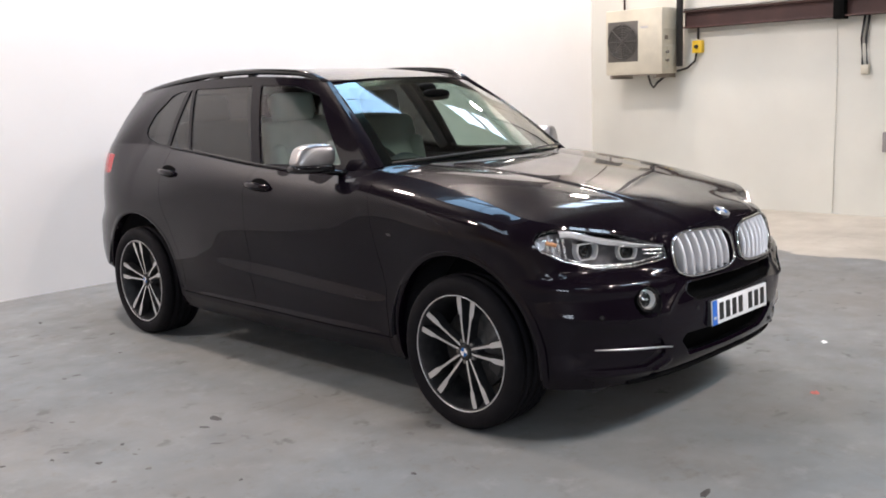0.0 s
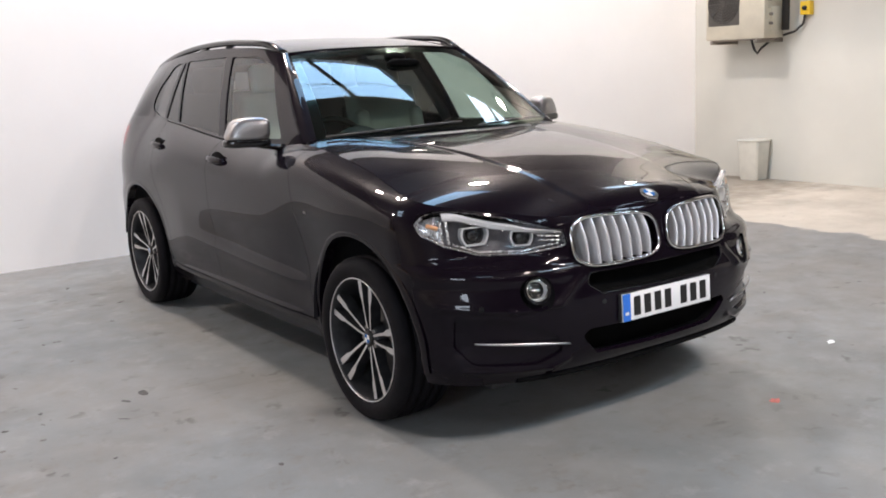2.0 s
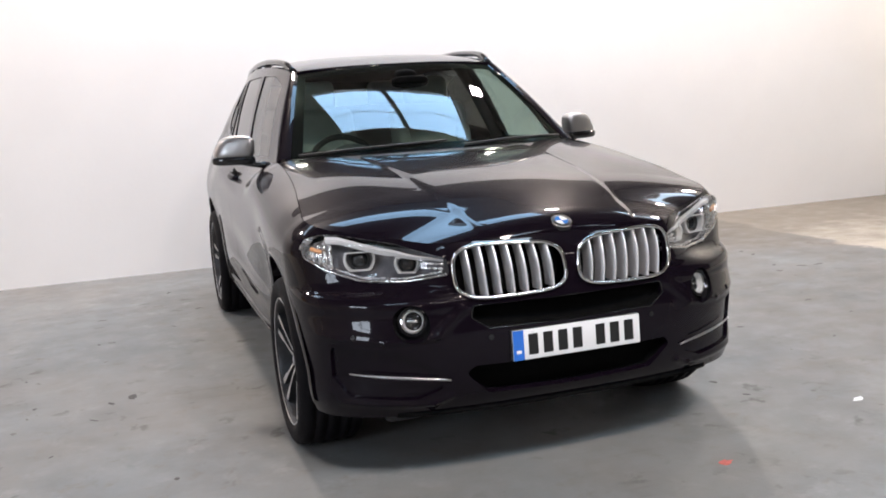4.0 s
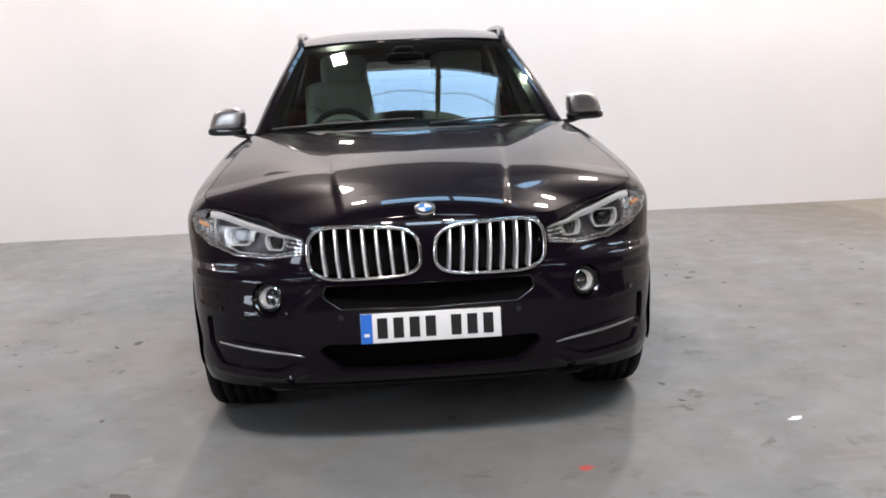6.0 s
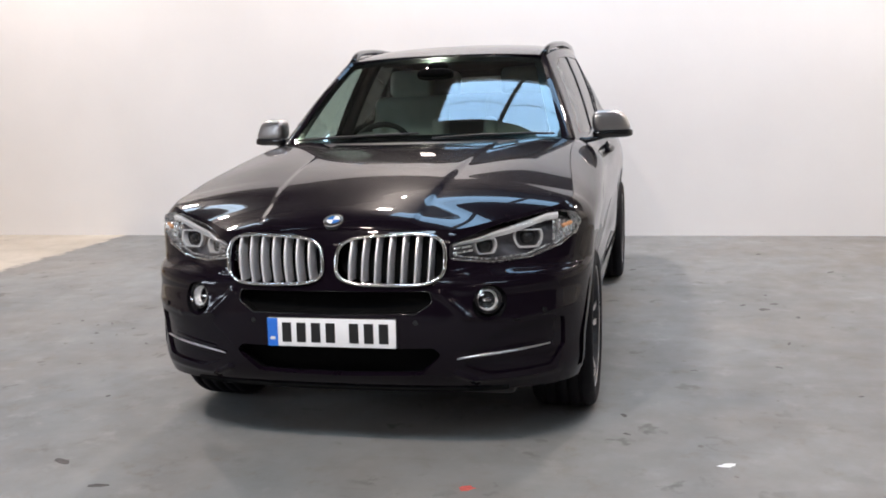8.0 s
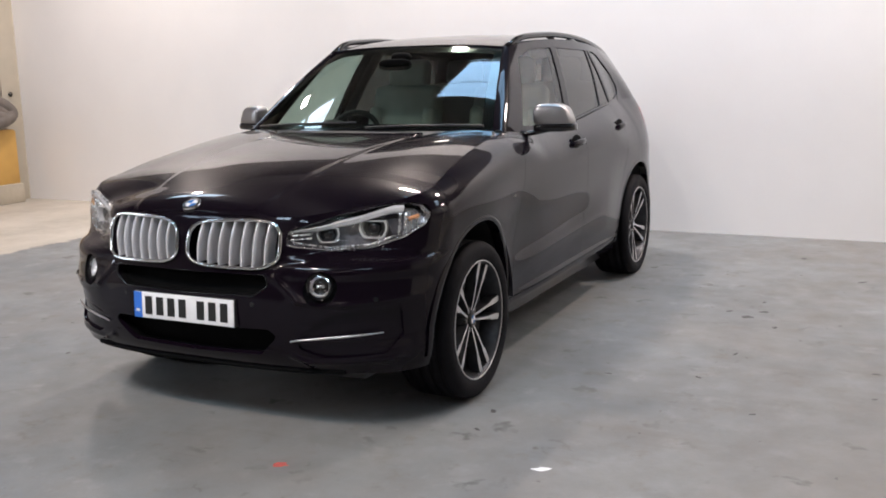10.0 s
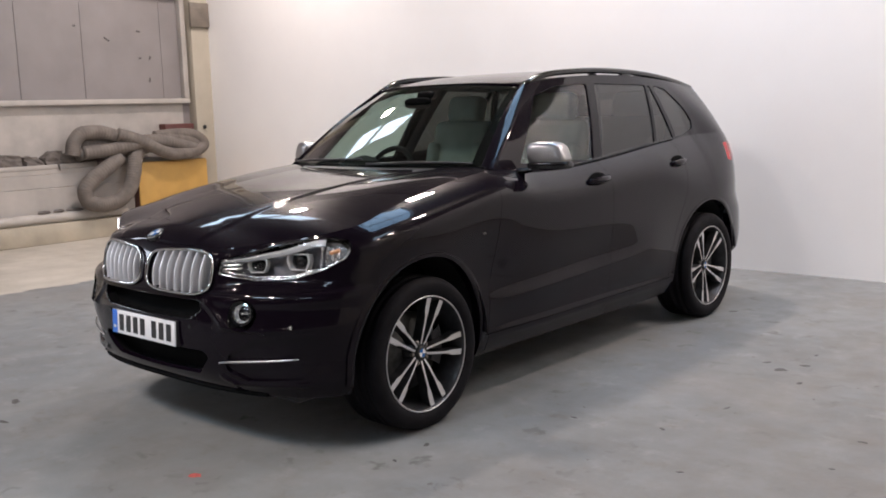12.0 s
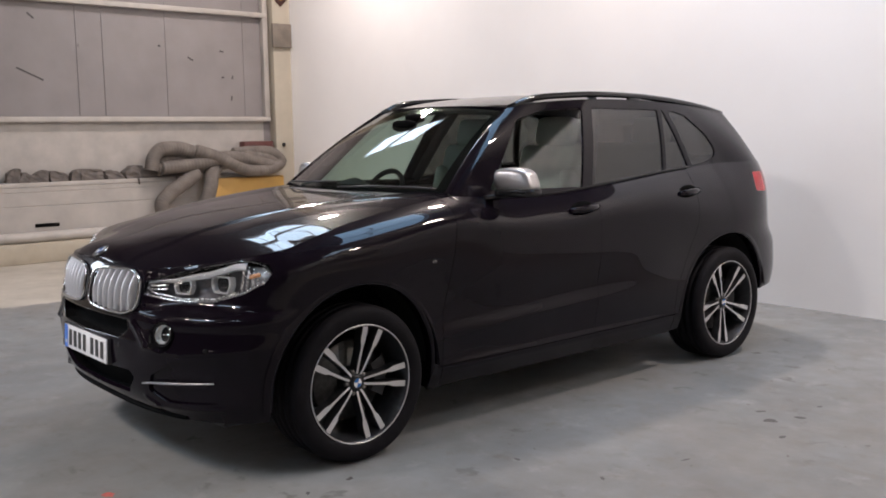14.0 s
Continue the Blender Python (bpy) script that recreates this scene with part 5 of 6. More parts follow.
grid_sheet(bm, [[screen_base(-0.98 + 1.96 * k / 40) + Vector((0, dy, dz)) for k in range(41)] for dy, dz in ((-0.10, -0.022), (-0.06, -0.014), (0.0, -0.004), (0.03, 0.002))])
bmesh.ops.recalc_face_normals(bm, faces=bm.faces[:])
part("scuttle", bm, PLASTIC, car, "black plastic scuttle panel")

# ---- cabin ----
def seat(x, y, wide, rows_of_heads, parent):
    base = part("car_seat", boxed((x - wide, y - 0.30, 0.66), (x + wide, y + 0.24, 0.84), 0.06, 4), LEATHER, parent, "ivory leather seat")
    lean = pose(x, y + 0.24, 0.78, -14)
    part("backrest", boxed((-wide, -0.07, 0.0), (wide, 0.07, 0.64), 0.06, 4, m=lean), LEATHER, base)
    for side in (-1, 1):
        part("bolster", boxed((side * (wide - 0.05) - 0.045, -0.12, 0.06), (side * (wide - 0.05) + 0.045, 0.04, 0.48), 0.04, 3, m=lean), LEATHER, base)
    for hx in rows_of_heads:
        part("headrest", boxed((hx - 0.145, -0.07, 0.63), (hx + 0.145, 0.045, 0.81), 0.045, 4, m=lean), LEATHER, base)
    return base


for x in (-0.37, 0.37):
    seat(x, 1.52, 0.25, (0.0,), car)
seat(0.0, 2.45, 0.64, (-0.38, 0.38), car)
bm = bmesh.new()
rows = []
for k in range(41):
    x = -0.80 + 1.60 * k / 40
    hood = 0.10 * math.exp(-(((x + 0.37) / 0.19) ** 2))
    rows.append([Vector((x, 0.56 + 0.12 * x * x, 1.13)), Vector((x, 0.74, 1.135 + hood * 0.4)), Vector((x, 0.92, 1.125 + hood)), Vector((x, 1.00, 1.085 + hood)), Vector((x, 1.03, 0.98)), Vector((x, 1.00, 0.70))])
grid_sheet(bm, rows)
bmesh.ops.recalc_face_normals(bm, faces=bm.faces[:])
part("dashboard", bm, DASH, car, "black dashboard")
wheel_at = pose(-0.37, 1.12, 1.09, 62)
ring = [wheel_at @ Vector((0.185 * math.cos(k * math.tau / 36), 0.185 * math.sin(k * math.tau / 36), 0)) for k in range(36)]
steer = part("steering_wheel", tube(bmesh.new(), ring, 0.0165, 10, closed=True, up=wheel_at.to_3x3() @ Vector((0, 0, 1))), DASH, car, "black three-spoke steering wheel")
part("wheel_pad", boxed((-0.075, -0.07, -0.03), (0.075, 0.06, 0.02), 0.02, 3, m=wheel_at), DASH, steer)
for a in (0, 180, 270):
    d = Vector((math.cos(radians(a)), math.sin(radians(a)), 0))
    part("wheel_spoke", tube(bmesh.new(), [wheel_at @ (d * 0.05), wheel_at @ (d * 0.18)], 0.016, 8, flat=0.5), DASH, steer)
fin = blob((0, 3.30, roof_mid_z(3.30) + 0.012), (0.018, 0.075, 0.045), 2.0)
for v in fin.verts:
    v.co.y += (v.co.z - roof_mid_z(3.30)) * 0.8
part("aerial_fin", fin, PAINT, car, "black roof aerial fin")
part("rear_view_mirror", blob((0, 1.02, 1.53), (0.105, 0.025, 0.033), 3), CAVITY, car, "black interior mirror")
part("sensor_pod", blob((0, 1.10, 1.572), (0.06, 0.05, 0.028), 2.5), CAVITY, car)
bm = bmesh.new()
grid_sheet(bm, [[roof_point(k / 12 - 1, 0.02 + 0.96 * i / 24) - Vector((0, 0, 0.045)) for k in range(25)] for i in range(25)])
part("headliner", bm, LINER, car, "anthracite cloth headliner")
for side in (-1, 1):
    part("door_card", boxed((side * 0.80 - 0.025, 0.75, 0.58), (side * 0.80 + 0.025, 2.45, 1.125), 0.02), DASH, car)
    bm = bmesh.new()
    pts = [frame_point((1.72 - 0.70) / (YT - 0.70) * (1 - 0.04 * w / 10), w / 10) - Vector((0.045, -0.01, 0)) for w in range(11)]
    tube(bm, [(p.x * side, p.y, p.z) for p in pts], 0.04, 8, flat=0.8)
    part("centre_pillar", bm, LINER, car)
part("centre_console", boxed((-0.11, 1.0, 0.60), (0.11, 1.75, 0.90), 0.04, 3), DASH, car)

# ---- right wall: air conditioner, beam, cables ----
ac = thing("air_conditioner", pose(6.83, 3.80, 1.66), "beige outdoor air conditioning unit bracketed high on the wall", "air conditioner")
part("casing", boxed((-0.46, -0.40, 0.0), (-0.10, 0.42, 0.80), 0.015, 2), ACBEIGE, ac)
part("fan_frame", boxed((-0.466, -0.06, 0.16), (-0.44, 0.385, 0.66), 0.01), FANFRAME, ac, "dusty square fan grille frame")
# flat dark disc over the frame, its colour giving the shade of the opening
part("fan_shade_disc", moved(lathe(bmesh.new(), [(0.0005, -0.468), (0.205, -0.468), (0.222, -0.470), (0.226, -0.460)], 44), (0, 0.165, 0.41)), FANSHADE, ac, "flat dark disc for the shaded round fan opening")
for k in range(7):
    r = 0.030 + 0.030 * k
    part("grille_ring", tube(bmesh.new(), [(-0.472, 0.165 + r * math.cos(a * math.tau / 30), 0.41 + r * math.sin(a * math.tau / 30)) for a in range(30)], 0.0035, 6, closed=True, up=(1, 0, 0)), FANFRAME, ac)
for k in range(4):
    a = k * math.pi / 4
    part("grille_spoke", tube(bmesh.new(), [(-0.474, 0.165 - 0.215 * math.cos(a), 0.41 - 0.215 * math.sin(a)), (-0.474, 0.165 + 0.215 * math.cos(a), 0.41 + 0.215 * math.sin(a))], 0.004, 6), FANFRAME, ac)
for k in range(6):
    part("side_louvre", boxed((-0.40, -0.406, 0.18 + 0.07 * k), (-0.18, -0.399, 0.20 + 0.07 * k), 0.003), ACBEIGE, ac)
part("service_cover", boxed((-0.34, -0.412, 0.06), (-0.16, -0.398, 0.34), 0.006), ACBEIGE, ac)
part("warning_label", boxed((-0.40, -0.4035, 0.40), (-0.33, -0.3995, 0.47), 0.0005, 1), TIMBER, ac, "small faded label")
for k, z in enumerate((0.16, 0.26)):
    part("service_valve", moved(lathe(bmesh.new(), [(0.0005, -0.02), (0.016, -0.02), (0.018, 0.0), (0.010, 0.02)], 12, pose(0, 0, 0, 0, 0, 90)), (-0.37, -0.42, z)), STEEL, ac)
part("drip_tray", boxed((-0.45, -0.36, -0.016), (-0.12, 0.36, -0.001), 0.004), TIMBER, ac)
part("badge_bar", boxed((-0.463, -0.20, 0.56), (-0.459, -0.09, 0.585), 0.001, 1), SATIN, ac)
for y in (-0.30, 0.33):
    part("bracket", boxed((-0.47, y - 0.02, -0.05), (0.0, y + 0.02, 0.0), 0.005), TIMBER, ac)
pipe = part("pipe_lagging", tube(bmesh.new(), [(6.66, 3.33, 1.74), (6.66, 3.33, 2.6), (6.66, 3.33, CEIL)], 0.042, 14), BLACKCABLE)
tagged(pipe, "black lagged refrigerant pipe rising beside the unit", "pipe")
thin = part("conduit", tube(bmesh.new(), [(6.80, 4.22, 2.46), (6.80, 4.22, 3.4), (6.80, 4.22, CEIL)], 0.012, 8), REDSTEEL)
tagged(thin, "thin brown conduit above the air conditioning unit", "conduit")

switch = thing("isolator_switch", pose(6.83, 3.15, 1.97), "yellow isolator switch box on the cream wall", "switch")
part("switch_box", boxed((-0.075, -0.065, -0.075), (0.0, 0.065, 0.075), 0.01), YELLOW, switch)
part("knob", moved(lathe(bmesh.new(), [(0.0005, -0.030), (0.022, -0.028), (0.026, 0.0)], 20), (-0.075, 0, 0)), BLACKCABLE, switch)
cable = part("power_cable", tube(bmesh.new(), [(6.79, 3.15, 2.24), (6.79, 3.15, 2.06)], 0.014, 8), BLACKCABLE)
tagged(cable, "short black cable feeding the yellow switch", "cable")
pts = [(6.79, 3.17, 1.90), (6.79, 3.19, 1.80), (6.77, 3.28, 1.72), (6.72, 3.42, 1.68), (6.66, 3.54, 1.62), (6.62, 3.62, 1.55), (6.60, 3.66, 1.49), (6.58, 3.69, 1.54), (6.55, 3.71, 1.66)]
loop = part("power_cable", tube(bmesh.new(), pts, 0.014, 8), BLACKCABLE)
tagged(loop, "black cable looping from the switch to the air conditioner", "cable")

beam = thing("steel_beam", pose(6.83, -1.0, 2.30), "red oxide painted steel beam along the wall", "beam")
part("web", boxed((-0.09, -11.5, -0.085), (-0.06, 4.30, 0.085)), REDSTEEL, beam)
part("flange", boxed((-0.16, -11.5, 0.085), (0.0, 4.30, 0.105), 0.003), REDSTEEL, beam)
part("flange", boxed((-0.16, -11.5, -0.105), (0.0, 4.30, -0.085), 0.003), REDSTEEL, beam)
part("splice_plate", boxed((-0.18, 2.32, -0.13), (-0.05, 2.44, 0.13), 0.004), CAVITY, beam)
part("beam_conduit", tube(bmesh.new(), [(-0.165, 4.28, 0.118), (-0.165, -11.0, 0.118)], 0.012, 8), SATIN, beam)
wire = part("wall_conduit", tube(bmesh.new(), [(6.815, 3.30, 2.150), (6.815, 2.4, 2.155), (6.815, 1.46, 2.16), (6.815, 1.44, 1.6), (6.815, 1.44, 0.02)], 0.0045, 8), WALLCREAM)
tagged(wire, "cream painted conduit along and down the wall", "conduit")
for dy in (0.0, 0.05):
    drop = part("drop_cable", tube(bmesh.new(), [(6.80, 1.10 + dy, 2.20), (6.80, 1.13 + dy, 1.95), (6.80, 1.11 + dy, 1.66)], 0.013, 8), BLACKCABLE)
    tagged(drop, "black drop cable hanging to the wall socket", "cable", "drop cables")
sock = part("wall_socket", boxed((6.775, 1.085, 1.565), (6.83, 1.17, 1.67), 0.010), ACBEIGE)
tagged(sock, "small beige socket box on the wall", "socket")
grey = part("junction_box", boxed((6.74, 0.62, 0.72), (6.83, 0.90, 0.94), 0.012), METALSHEET)
tagged(grey, "grey junction box low on the cream wall", "junction box")

bin_thing = thing("waste_bin", pose(6.685, 3.75, 0.0), "pale plastic waste bin on the floor against the wall", "bin")
bm = bmesh.new()
rows = []
for z, w, d in ((0.0, 0.115, 0.095), (0.012, 0.122, 0.10), (0.44, 0.150, 0.125), (0.47, 0.152, 0.127)):
    rows.append([(d * sx, w * sy, z) for sx, sy in ((-1, -0.85), (-1, 0.85), (-0.85, 1), (0.85, 1), (1, 0.85), (1, -0.85), (0.85, -1), (-0.85, -1), (-1, -0.85))])
grid_sheet(bm, rows)
bmesh.ops.remove_doubles(bm, verts=bm.verts[:], dist=1e-6)
bmesh.ops.recalc_face_normals(bm, faces=bm.faces[:])
part("bucket", bm, BINWHITE, bin_thing)
part("rim", tube(bmesh.new(), [(x * 1.02, y * 1.02, z) for x, y, z in rows[-1][:-1]], 0.010, 8, closed=True), BINWHITE, bin_thing)
part("bin_lid", boxed((-0.125, -0.148, 0.470), (0.125, 0.148, 0.485), 0.006), BINWHITE, bin_thing)

# ---- left side: rails, low wall, hoses, board ----
for y in (0.55, 1.95, 2.28, 3.125, 4.27):
    seam = part("sheet_seam", boxed((XL - 0.01, y - 0.010, 1.76), (XL + 0.008, y + 0.010, CEIL), 0.003), METALSHEET)
    tagged(seam, "upright standing seam of the grey sheet wall", "seam", "wall seams", "structure")
for z, d in ((1.715, 0.10), (3.16, 0.10)):
    rail = part("wall_rail", boxed((XL - 0.01, -12.9, z - 0.035), (XL + d, 4.62, z + 0.030), 0.008), RAILWHITE)
    tagged(rail, "dusty white steel rail across the sheet wall", "rail", "wall rails", "structure")
post = part("wall_post", boxed((XL - 0.01, 4.54, 1.75), (XL + 0.09, 4.62, CEIL), 0.008), RAILWHITE)
tagged(post, "white steel post at the end of the sheet wall", "post", kind="structure")
pillar = part("pillar", boxed((XL - 0.02, 4.66, 0.0), (XL + 0.16, 5.25, CEIL), 0.01), PILLARM)
tagged(pillar, "cream painted pillar beside the white partition", "pillar", kind="structure")
grille = thing("wall_vent", pose(XL + 0.16, 4.785, 2.88), "brown-grey louvred vent box on the pillar", "vent")
part("vent_frame", boxed((0.0, -0.150, -0.165), (0.05, 0.150, 0.165), 0.006), TIMBER, grille)
for k in range(5):
    part("vent_slat", boxed((0.045, -0.12, -0.10 + 0.045 * k), (0.055, 0.12, -0.088 + 0.045 * k), 0.002), TIMBER, grille)
conduit = part("white_pipe", tube(bmesh.new(), [(XL + 0.21, 5.02, 0.0), (XL + 0.21, 5.02, 1.2), (XL + 0.21, 5.02, 1.45)], 0.03, 10), RAILWHITE)
tagged(conduit, "white pipe standing at the end of the partition", "pipe")

plinth = part("plinth", boxed((XL - 0.02, -12.9, 0.0), (XL + 0.40, 4.66, 0.24), 0.015), PLINTHM)
tagged(plinth, "low tan concrete plinth along the sheet wall", "plinth", kind="structure")
lowwall = thing("low_wall", pose(XL, 0, 0.24), "low dusty white blockwork wall with a flat ledge", "wall", kind="structure")
part("wall_core", boxed((-0.01, -12.9, 0.0), (0.192, 4.655, 0.66)), LOWWALL, lowwall, smooth=0)
for z0, z1 in ((0.0, 0.427), (0.431, 0.596), (0.600, 0.655)):
    part("block_course", boxed((0.15, -12.9, z0 + 0.002), (0.20, 4.66, z1), 0.003, 1), LOWWALL, lowwall)
part("ledge", boxed((-0.01, -12.9, 0.66), (0.205, 4.66, 0.715), 0.010), LOWWALL, lowwall)
board = part("lower_panel", boxed((XL - 0.01, -12.9, 0.955), (XL + 0.012, 4.54, 1.68)), RAILWHITE, smooth=0)
tagged(board, "dusty white panel between ledge and rail", "panel", kind="structure")
sk = part("skirting_pipe", tube(bmesh.new(), [(XL + 0.27, -12.8 + i * 1.2, 0.305) for i in range(14)] + [(XL + 0.27, 3.4, 0.305)], 0.062, 14), RAILWHITE)
tagged(sk, "fat white pipe along the foot of the low wall", "pipe")
# no slot is cut: a near-black slab on the face gives its shade
slot = part("slot_shade", boxed((XL + 0.195, 1.25, 0.412), (XL + 0.206, 1.54, 0.456), 0.003), CAVITY)
tagged(slot, "near-black slab for the shaded slot in the low white wall", "slot")

cab = thing("board_box", pose(XL + 0.20, 4.10, 0.24), "ochre board box standing against the low wall", "box")
part("front_board", boxed((0.12, -0.52, 0.0), (0.14, 0.55, 0.66), 0.003), PLY, cab)
part("side_board", boxed((0.0, -0.52, 0.0), (0.12, -0.50, 0.655), 0.002), OXBLOOD, cab)
part("side_board", boxed((0.0, 0.53, 0.0), (0.12, 0.55, 0.655), 0.002), OXBLOOD, cab)
part("lid", boxed((0.0, -0.52, 0.655), (0.12, 0.55, 0.672), 0.002), PLY, cab)
red = part("red_crate", boxed((XL + 0.02, 4.14, 0.955), (XL + 0.17, 4.60, 1.40), 0.01), OXBLOOD)
tagged(red, "dark red crate on the ledge behind the hoses", "crate")


def hose(points, r, label):
    """A ribbed hose along a smooth line through points."""
    xs = [curve_through([(i, p[k]) for i, p in enumerate(points)]) for k in range(3)]
    n = (len(points) - 1) * 26
    line = [tuple(f(i * (len(points) - 1) / n) for f in xs) for i in range(n + 1)]
    ob = part("extraction_hose", tube(bmesh.new(), line, lambda t: r * (1 + 0.022 * math.sin(t * n * math.pi * 0.5)), 12), HOSE, smooth=60)
    return tagged(ob, label, "hose", "extraction hoses")


hx = XL + 0.30
hose([(hx - 0.02, 2.72, 1.05), (hx - 0.02, 2.76, 1.22), (hx, 2.90, 1.33), (hx, 3.15, 1.32), (hx + 0.02, 3.45, 1.22), (hx + 0.04, 3.75, 1.15), (hx + 0.06, 4.05, 1.06), (hx + 0.06, 4.32, 1.02)], 0.090, "grey ribbed extraction hose arching along the ledge")
hose([(hx - 0.04, 2.80, 1.06), (hx - 0.04, 3.10, 1.10), (hx - 0.02, 3.45, 1.08), (hx, 3.80, 1.12), (hx + 0.02, 4.10, 1.20), (hx + 0.02, 4.40, 1.16), (hx + 0.04, 4.58, 1.04)], 0.088, "grey ribbed extraction hose tangled over the board box")
hose([(hx + 0.08, 3.30, 1.30), (hx + 0.12, 3.60, 1.20), (hx + 0.14, 3.88, 1.06), (hx + 0.13, 4.12, 1.00), (hx + 0.10, 4.42, 1.02), (hx + 0.06, 4.60, 1.12), (hx + 0.02, 4.48, 1.24), (hx, 4.20, 1.26), (hx - 0.02, 3.90, 1.24)], 0.080, "grey ribbed extraction hose doubled back over the pile")
hose([(hx, 3.62, 1.06), (hx + 0.08, 3.52, 0.98), (hx + 0.13, 3.46, 0.80), (hx + 0.14, 3.38, 0.60), (hx + 0.14, 3.22, 0.46), (hx + 0.13, 3.00, 0.42), (hx + 0.12, 2.82, 0.47), (hx + 0.11, 2.78, 0.60), (hx + 0.10, 2.92, 0.76), (hx + 0.08, 3.14, 0.89), (hx + 0.05, 3.32, 1.00)], 0.096, "grey ribbed extraction hose hanging in a loop to the plinth")
hose([(hx - 0.11, 2.76, 1.16), (hx - 0.11, 3.10, 1.20), (hx - 0.09, 3.50, 1.16), (hx - 0.09, 3.90, 1.13), (hx - 0.07, 4.30, 1.13), (hx - 0.07, 4.58, 1.08)], 0.092, "grey ribbed extraction hose lying along the back of the ledge")
hose([(hx + 0.04, 2.84, 1.08), (hx + 0.06, 3.15, 1.10), (hx + 0.08, 3.45, 1.14), (hx + 0.09, 3.75, 1.20), (hx + 0.09, 4.05, 1.16), (hx + 0.08, 4.30, 1.10), (hx + 0.06, 4.54, 1.04)], 0.082, "grey ribbed extraction hose crossing the pile")
# scuffs on the sheet wall: along the wall, height, length, turn
for k, (y, z, length, turn) in enumerate(((1.414, 2.956, 0.10, -40), (1.37, 2.26, 0.34, -25), (3.469, 2.519, 0.09, -30), (3.934, 2.637, 0.06, -8), (3.033, 2.673, 0.035, 0), (4.086, 2.29, 0.05, 75), (4.063, 2.00, 0.06, 85), (3.938, 2.286, 0.04, 10), (1.96, 2.62, 0.05, 80))):
    ob = part("wall_scuff", boxed((-0.002, -length / 2, -0.011), (0.0025, length / 2, 0.011), 0.002, 1), DIRT)
    ob.matrix_world = pose(XL, y, z, turn)
    tagged(ob, "dark scuff on the grey sheet wall", "scuff", "wall scuffs")
for y, length, lean in ((2.565, 0.085, 0.012), (3.095, 0.045, -0.008)):
    bm = grid_sheet(bmesh.new(), [[(XL + 0.2085 + 0.004 * math.sin(q * 2.6) + d, y + lean * q + side * 0.014 * (1 - 0.3 * q), 0.962 - length * q) for side in (-1, -0.3, 0.4, 1)] for d, q in ((0.0, 0.0), (0.002, 0.35), (0.004, 0.7), (0.002, 1.0))])
    bmesh.ops.solidify(bm, geom=bm.faces[:], thickness=0.003)
    tagged(part("hanging_strap", bm, OFFCUT), "short dark strap hanging over the ledge", "strap", "hanging straps")
# a small turned knob on a short neck
hook = part("wall_knob", moved(lathe(bmesh.new(), [(0.0005, 0.045), (0.022, 0.042), (0.030, 0.030), (0.018, 0.018), (0.016, -0.005)], 18), (XL + 0.16, 4.765, 1.345)), BLACKCABLE)
tagged(hook, "small dark round knob fixed to the tan pillar", "hook")
bracket = thing("wall_bracket", pose(XL + 0.16, 4.79, 3.40), "dark rusty angle bracket high on the pillar", "bracket")
part("plate", boxed((0.0, -0.085, -0.085), (0.02, 0.085, 0.085), 0.005, m=pose(0, 0, 0, 45)), REDSTEEL, bracket)
part("boss", lathe(bmesh.new(), [(0.0005, 0.05), (0.030, 0.046), (0.034, 0.018)], 16), PLY, bracket, "ochre boss")
lumps = random.Random(5)
y = -0.6
while y < 2.78:
    w, h = lumps.uniform(0.13, 0.30), lumps.uniform(0.10, 0.17)
    bm = boxed((-0.08, -w / 2, 0.0), (0.08, w / 2, h))
    bmesh.ops.subdivide_edges(bm, edges=bm.edges[:], cuts=3, use_grid_fill=True)
    tilt, lean, bend = lumps.uniform(-0.35, 0.35), lumps.uniform(-0.35, 0.35), lumps.uniform(0.0, 0.3)
    for v in bm.verts:
        top = v.co.z / h
        v.co.z *= 1 + tilt * v.co.y / w * 2 - bend * (v.co.y / w * 2) ** 2
        v.co.y += lean * v.co.z
        v.co.x *= 1 - 0.25 * top * lumps.random()
        v.co += Vector((lumps.uniform(-1, 1), lumps.uniform(-1, 1), lumps.uniform(-1, 1) * top)) * 0.009
    ob = part("offcut", bm, OFFCUT if lumps.random() < 0.75 else HOSE, smooth=0)
    ob.matrix_world = pose(XL + 0.10, y, 0.955, 0, 0, lumps.uniform(-9, 9))
    tagged(ob, "dusty brown-grey offcut lying on the ledge", "offcut", "offcuts on the ledge")
    y += w * lumps.uniform(0.98, 1.12)

# ---- loose bits on the floor ----
def flake(name, x, y, size, material, label, category, seed, stretch=1.0, turn=0.0, group=""):
    r = random.Random(seed)
    bm = bmesh.new()
    n = 11
    ring = [(size * (0.6 + 0.5 * r.random()) * math.cos(k * math.tau / n), size * stretch * (0.6 + 0.5 * r.random()) * math.sin(k * math.tau / n)) for k in range(n)]
    lo = [bm.verts.new((a, b, 0.0002)) for a, b in ring]
    hi = [bm.verts.new((a * 0.94, b * 0.94, 0.0006 + 0.0006 * r.random())) for a, b in ring]
    bm.faces.new(hi)
    for k in range(n):
        bm.faces.new((lo[k], lo[(k + 1) % n], hi[(k + 1) % n], hi[k]))
    ob = part(name, bm, material, smooth=0)
    ob.matrix_world = pose(x, y, 0, 0, 0, turn)
    return tagged(ob, label, category, group)


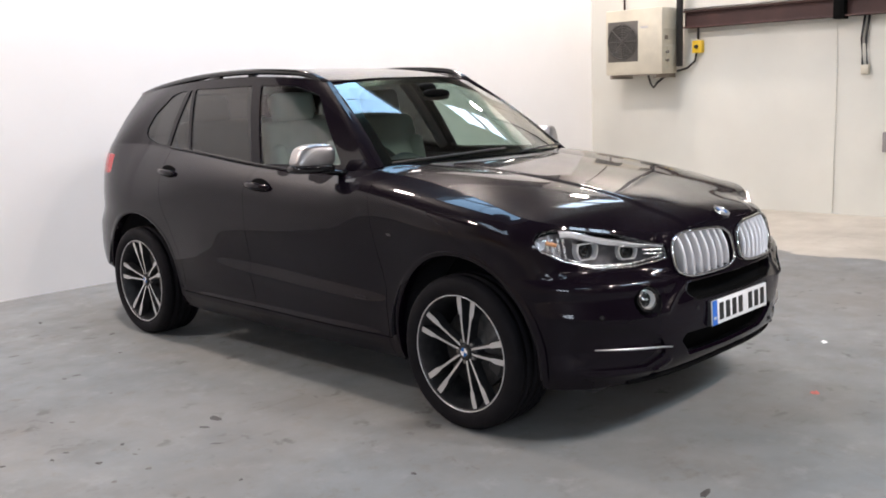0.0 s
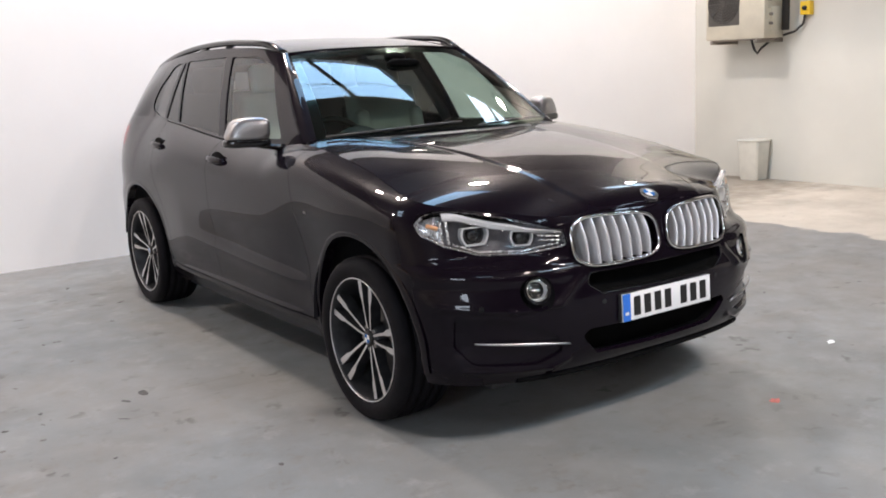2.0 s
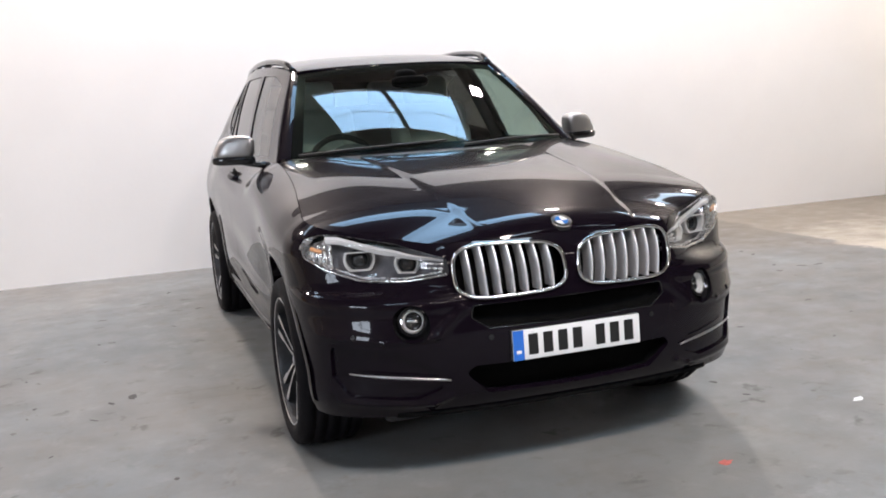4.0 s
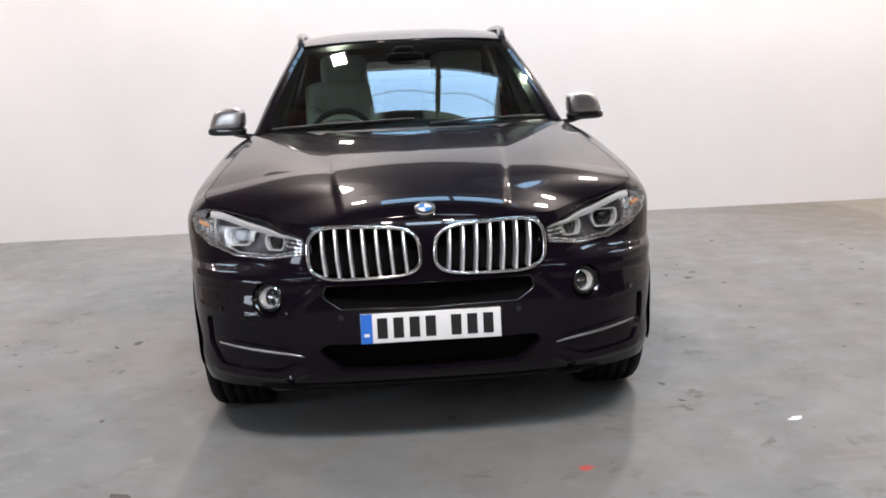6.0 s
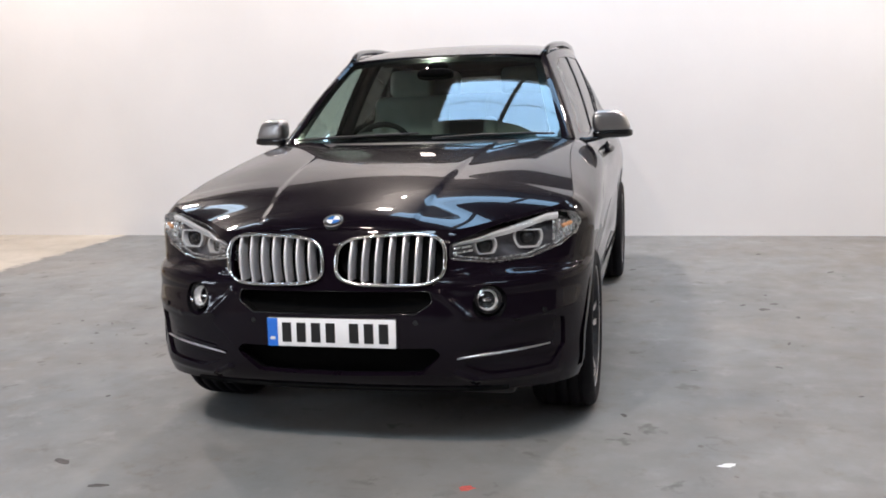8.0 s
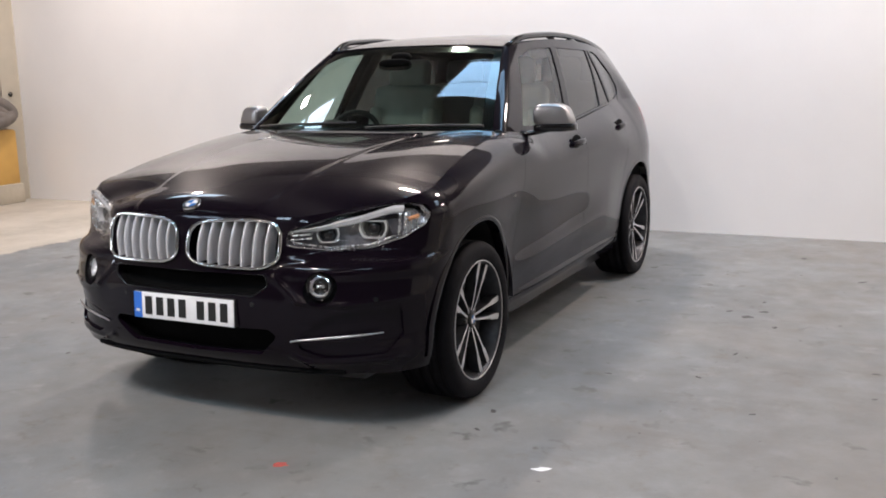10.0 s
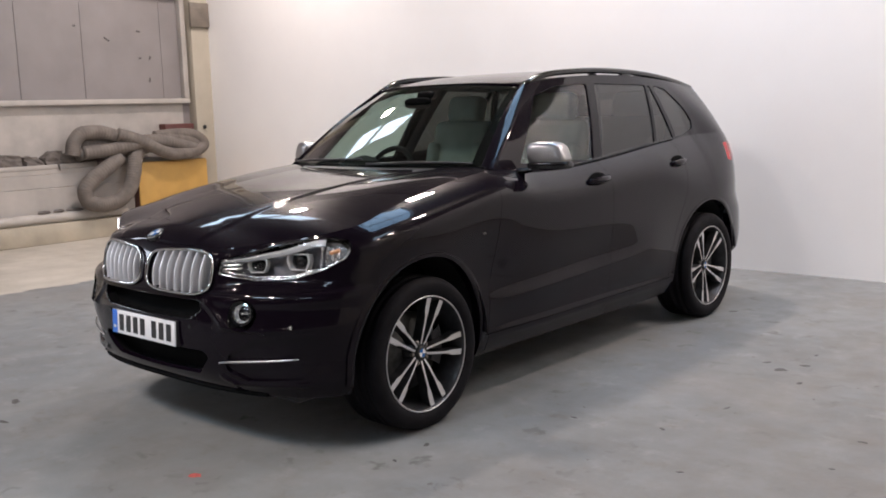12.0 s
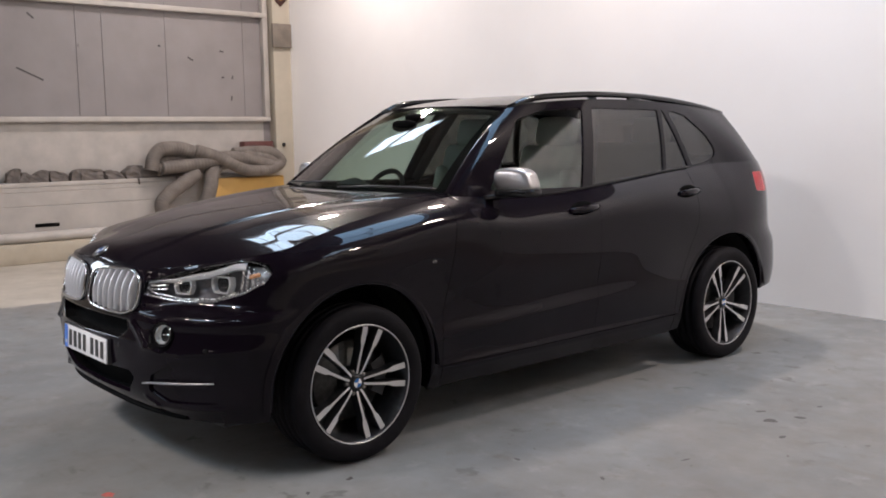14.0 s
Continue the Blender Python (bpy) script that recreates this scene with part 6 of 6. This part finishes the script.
flake("paper_scrap", 1.489, -0.682, 0.045, PAPER, "torn white paper scrap lying on the floor", "paper", 1, 0.45, 20)
flake("red_spot", 0.544, -1.028, 0.035, REDMARK, "small red paint spot on the grey floor", "spot", 2, 0.8, 10)
DIRTS = [(3.33, 2.69, 0.03, 0.5), (3.32, 2.52, 0.05, 0.25), (3.17, 2.06, 0.03, 0.5), (3.06, 1.85, 0.03, 0.7), (3.31, 1.92, 0.05, 0.3), (3.45, 1.90, 0.05, 0.3), (2.46, 3.12, 0.05, 0.35), (-1.595, 1.05, 0.05, 0.5), (-1.70, 0.98, 0.035, 0.4), (-1.165, -1.0, 0.06, 0.4), (-0.87, -1.205, 0.05, 0.35), (1.87, 1.89, 0.045, 0.8), (2.02, 3.87, 0.03, 0.9), (-2.25, 0.95, 0.018, 1.0), (-2.55, 1.25, 0.02, 0.6), (1.95, 2.05, 0.05, 0.6), (1.75, 2.0, 0.04, 0.6), (2.05, 1.7, 0.035, 0.6), (-3.1, 2.2, 0.02, 0.5), (-1.3, 2.6, 0.02, 0.6), (2.6, 0.6, 0.02, 0.5), (-2.07, 1.085, 0.026, 0.6), (-2.37, 1.15, 0.024, 0.5), (-2.29, 1.19, 0.022, 0.5), (-1.70, 2.34, 0.04, 0.3), (-1.95, 0.31, 0.018, 0.6), (-1.45, -0.20, 0.022, 0.7), (-2.155, 1.645, 0.02, 0.4), (-1.784, 0.748, 0.05, 0.18), (-1.77, 3.08, 0.06, 0.2), (-1.10, 3.10, 0.05, 0.4), (-1.27, 3.85, 0.05, 0.4), (-1.78, 2.33, 0.03, 0.4), (1.82, 0.633, 0.035, 0.4), (1.40, 0.533, 0.03, 0.5), (2.13, 0.207, 0.03, 0.4), (1.925, 1.09, 0.04, 0.3), (1.08, -0.172, 0.035, 0.6), (1.10, -0.40, 0.03, 0.5), (2.6, 0.985, 0.035, 0.5), (1.02, 3.17, 0.05, 0.4), (1.92, 2.305, 0.03, 0.5)]
for k, (x, y, size, stretch) in enumerate(DIRTS):
    flake("dirt_flake", x, y, size * (1.0 if k < 15 else 0.75), DIRT, "dark dirt flake stuck to the grey floor", "dirt", 10 + k, stretch, 37 * k, "dirt flakes")
grit = random.Random(21)
for k in range(46):
    if k < 34:
        x, y = grit.uniform(1.35, 3.1), grit.uniform(-0.9, 3.4)
    else:
        x, y = grit.uniform(-3.0, -1.2), grit.uniform(-1.0, 2.5)
    flake("dirt_flake", x, y, grit.uniform(0.006, 0.020), GRIT, "small dark dirt speck stuck to the grey floor", "dirt", 60 + k, grit.uniform(0.35, 1.0), grit.uniform(0, 180), "dirt specks")
rags = random.Random(9)
for y, w in ((2.30, 0.09), (2.49, 0.07), (2.70, 0.11)):
    bm = blob((0, 0, 0.016), (0.035, w, 0.022), 2.4, steps=16)
    for v in bm.verts:
        v.co += Vector((rags.uniform(-1, 1), rags.uniform(-1, 1), rags.uniform(-0.3, 1))) * 0.007
    ob = part("rag", bm, OFFCUT)
    ob.matrix_world = pose(XL + 0.265, y, 0.3615, 0, 0, rags.uniform(-12, 12))
    tagged(ob, "crumpled dark rag lying on the white pipe", "rag", "rags on the pipe")
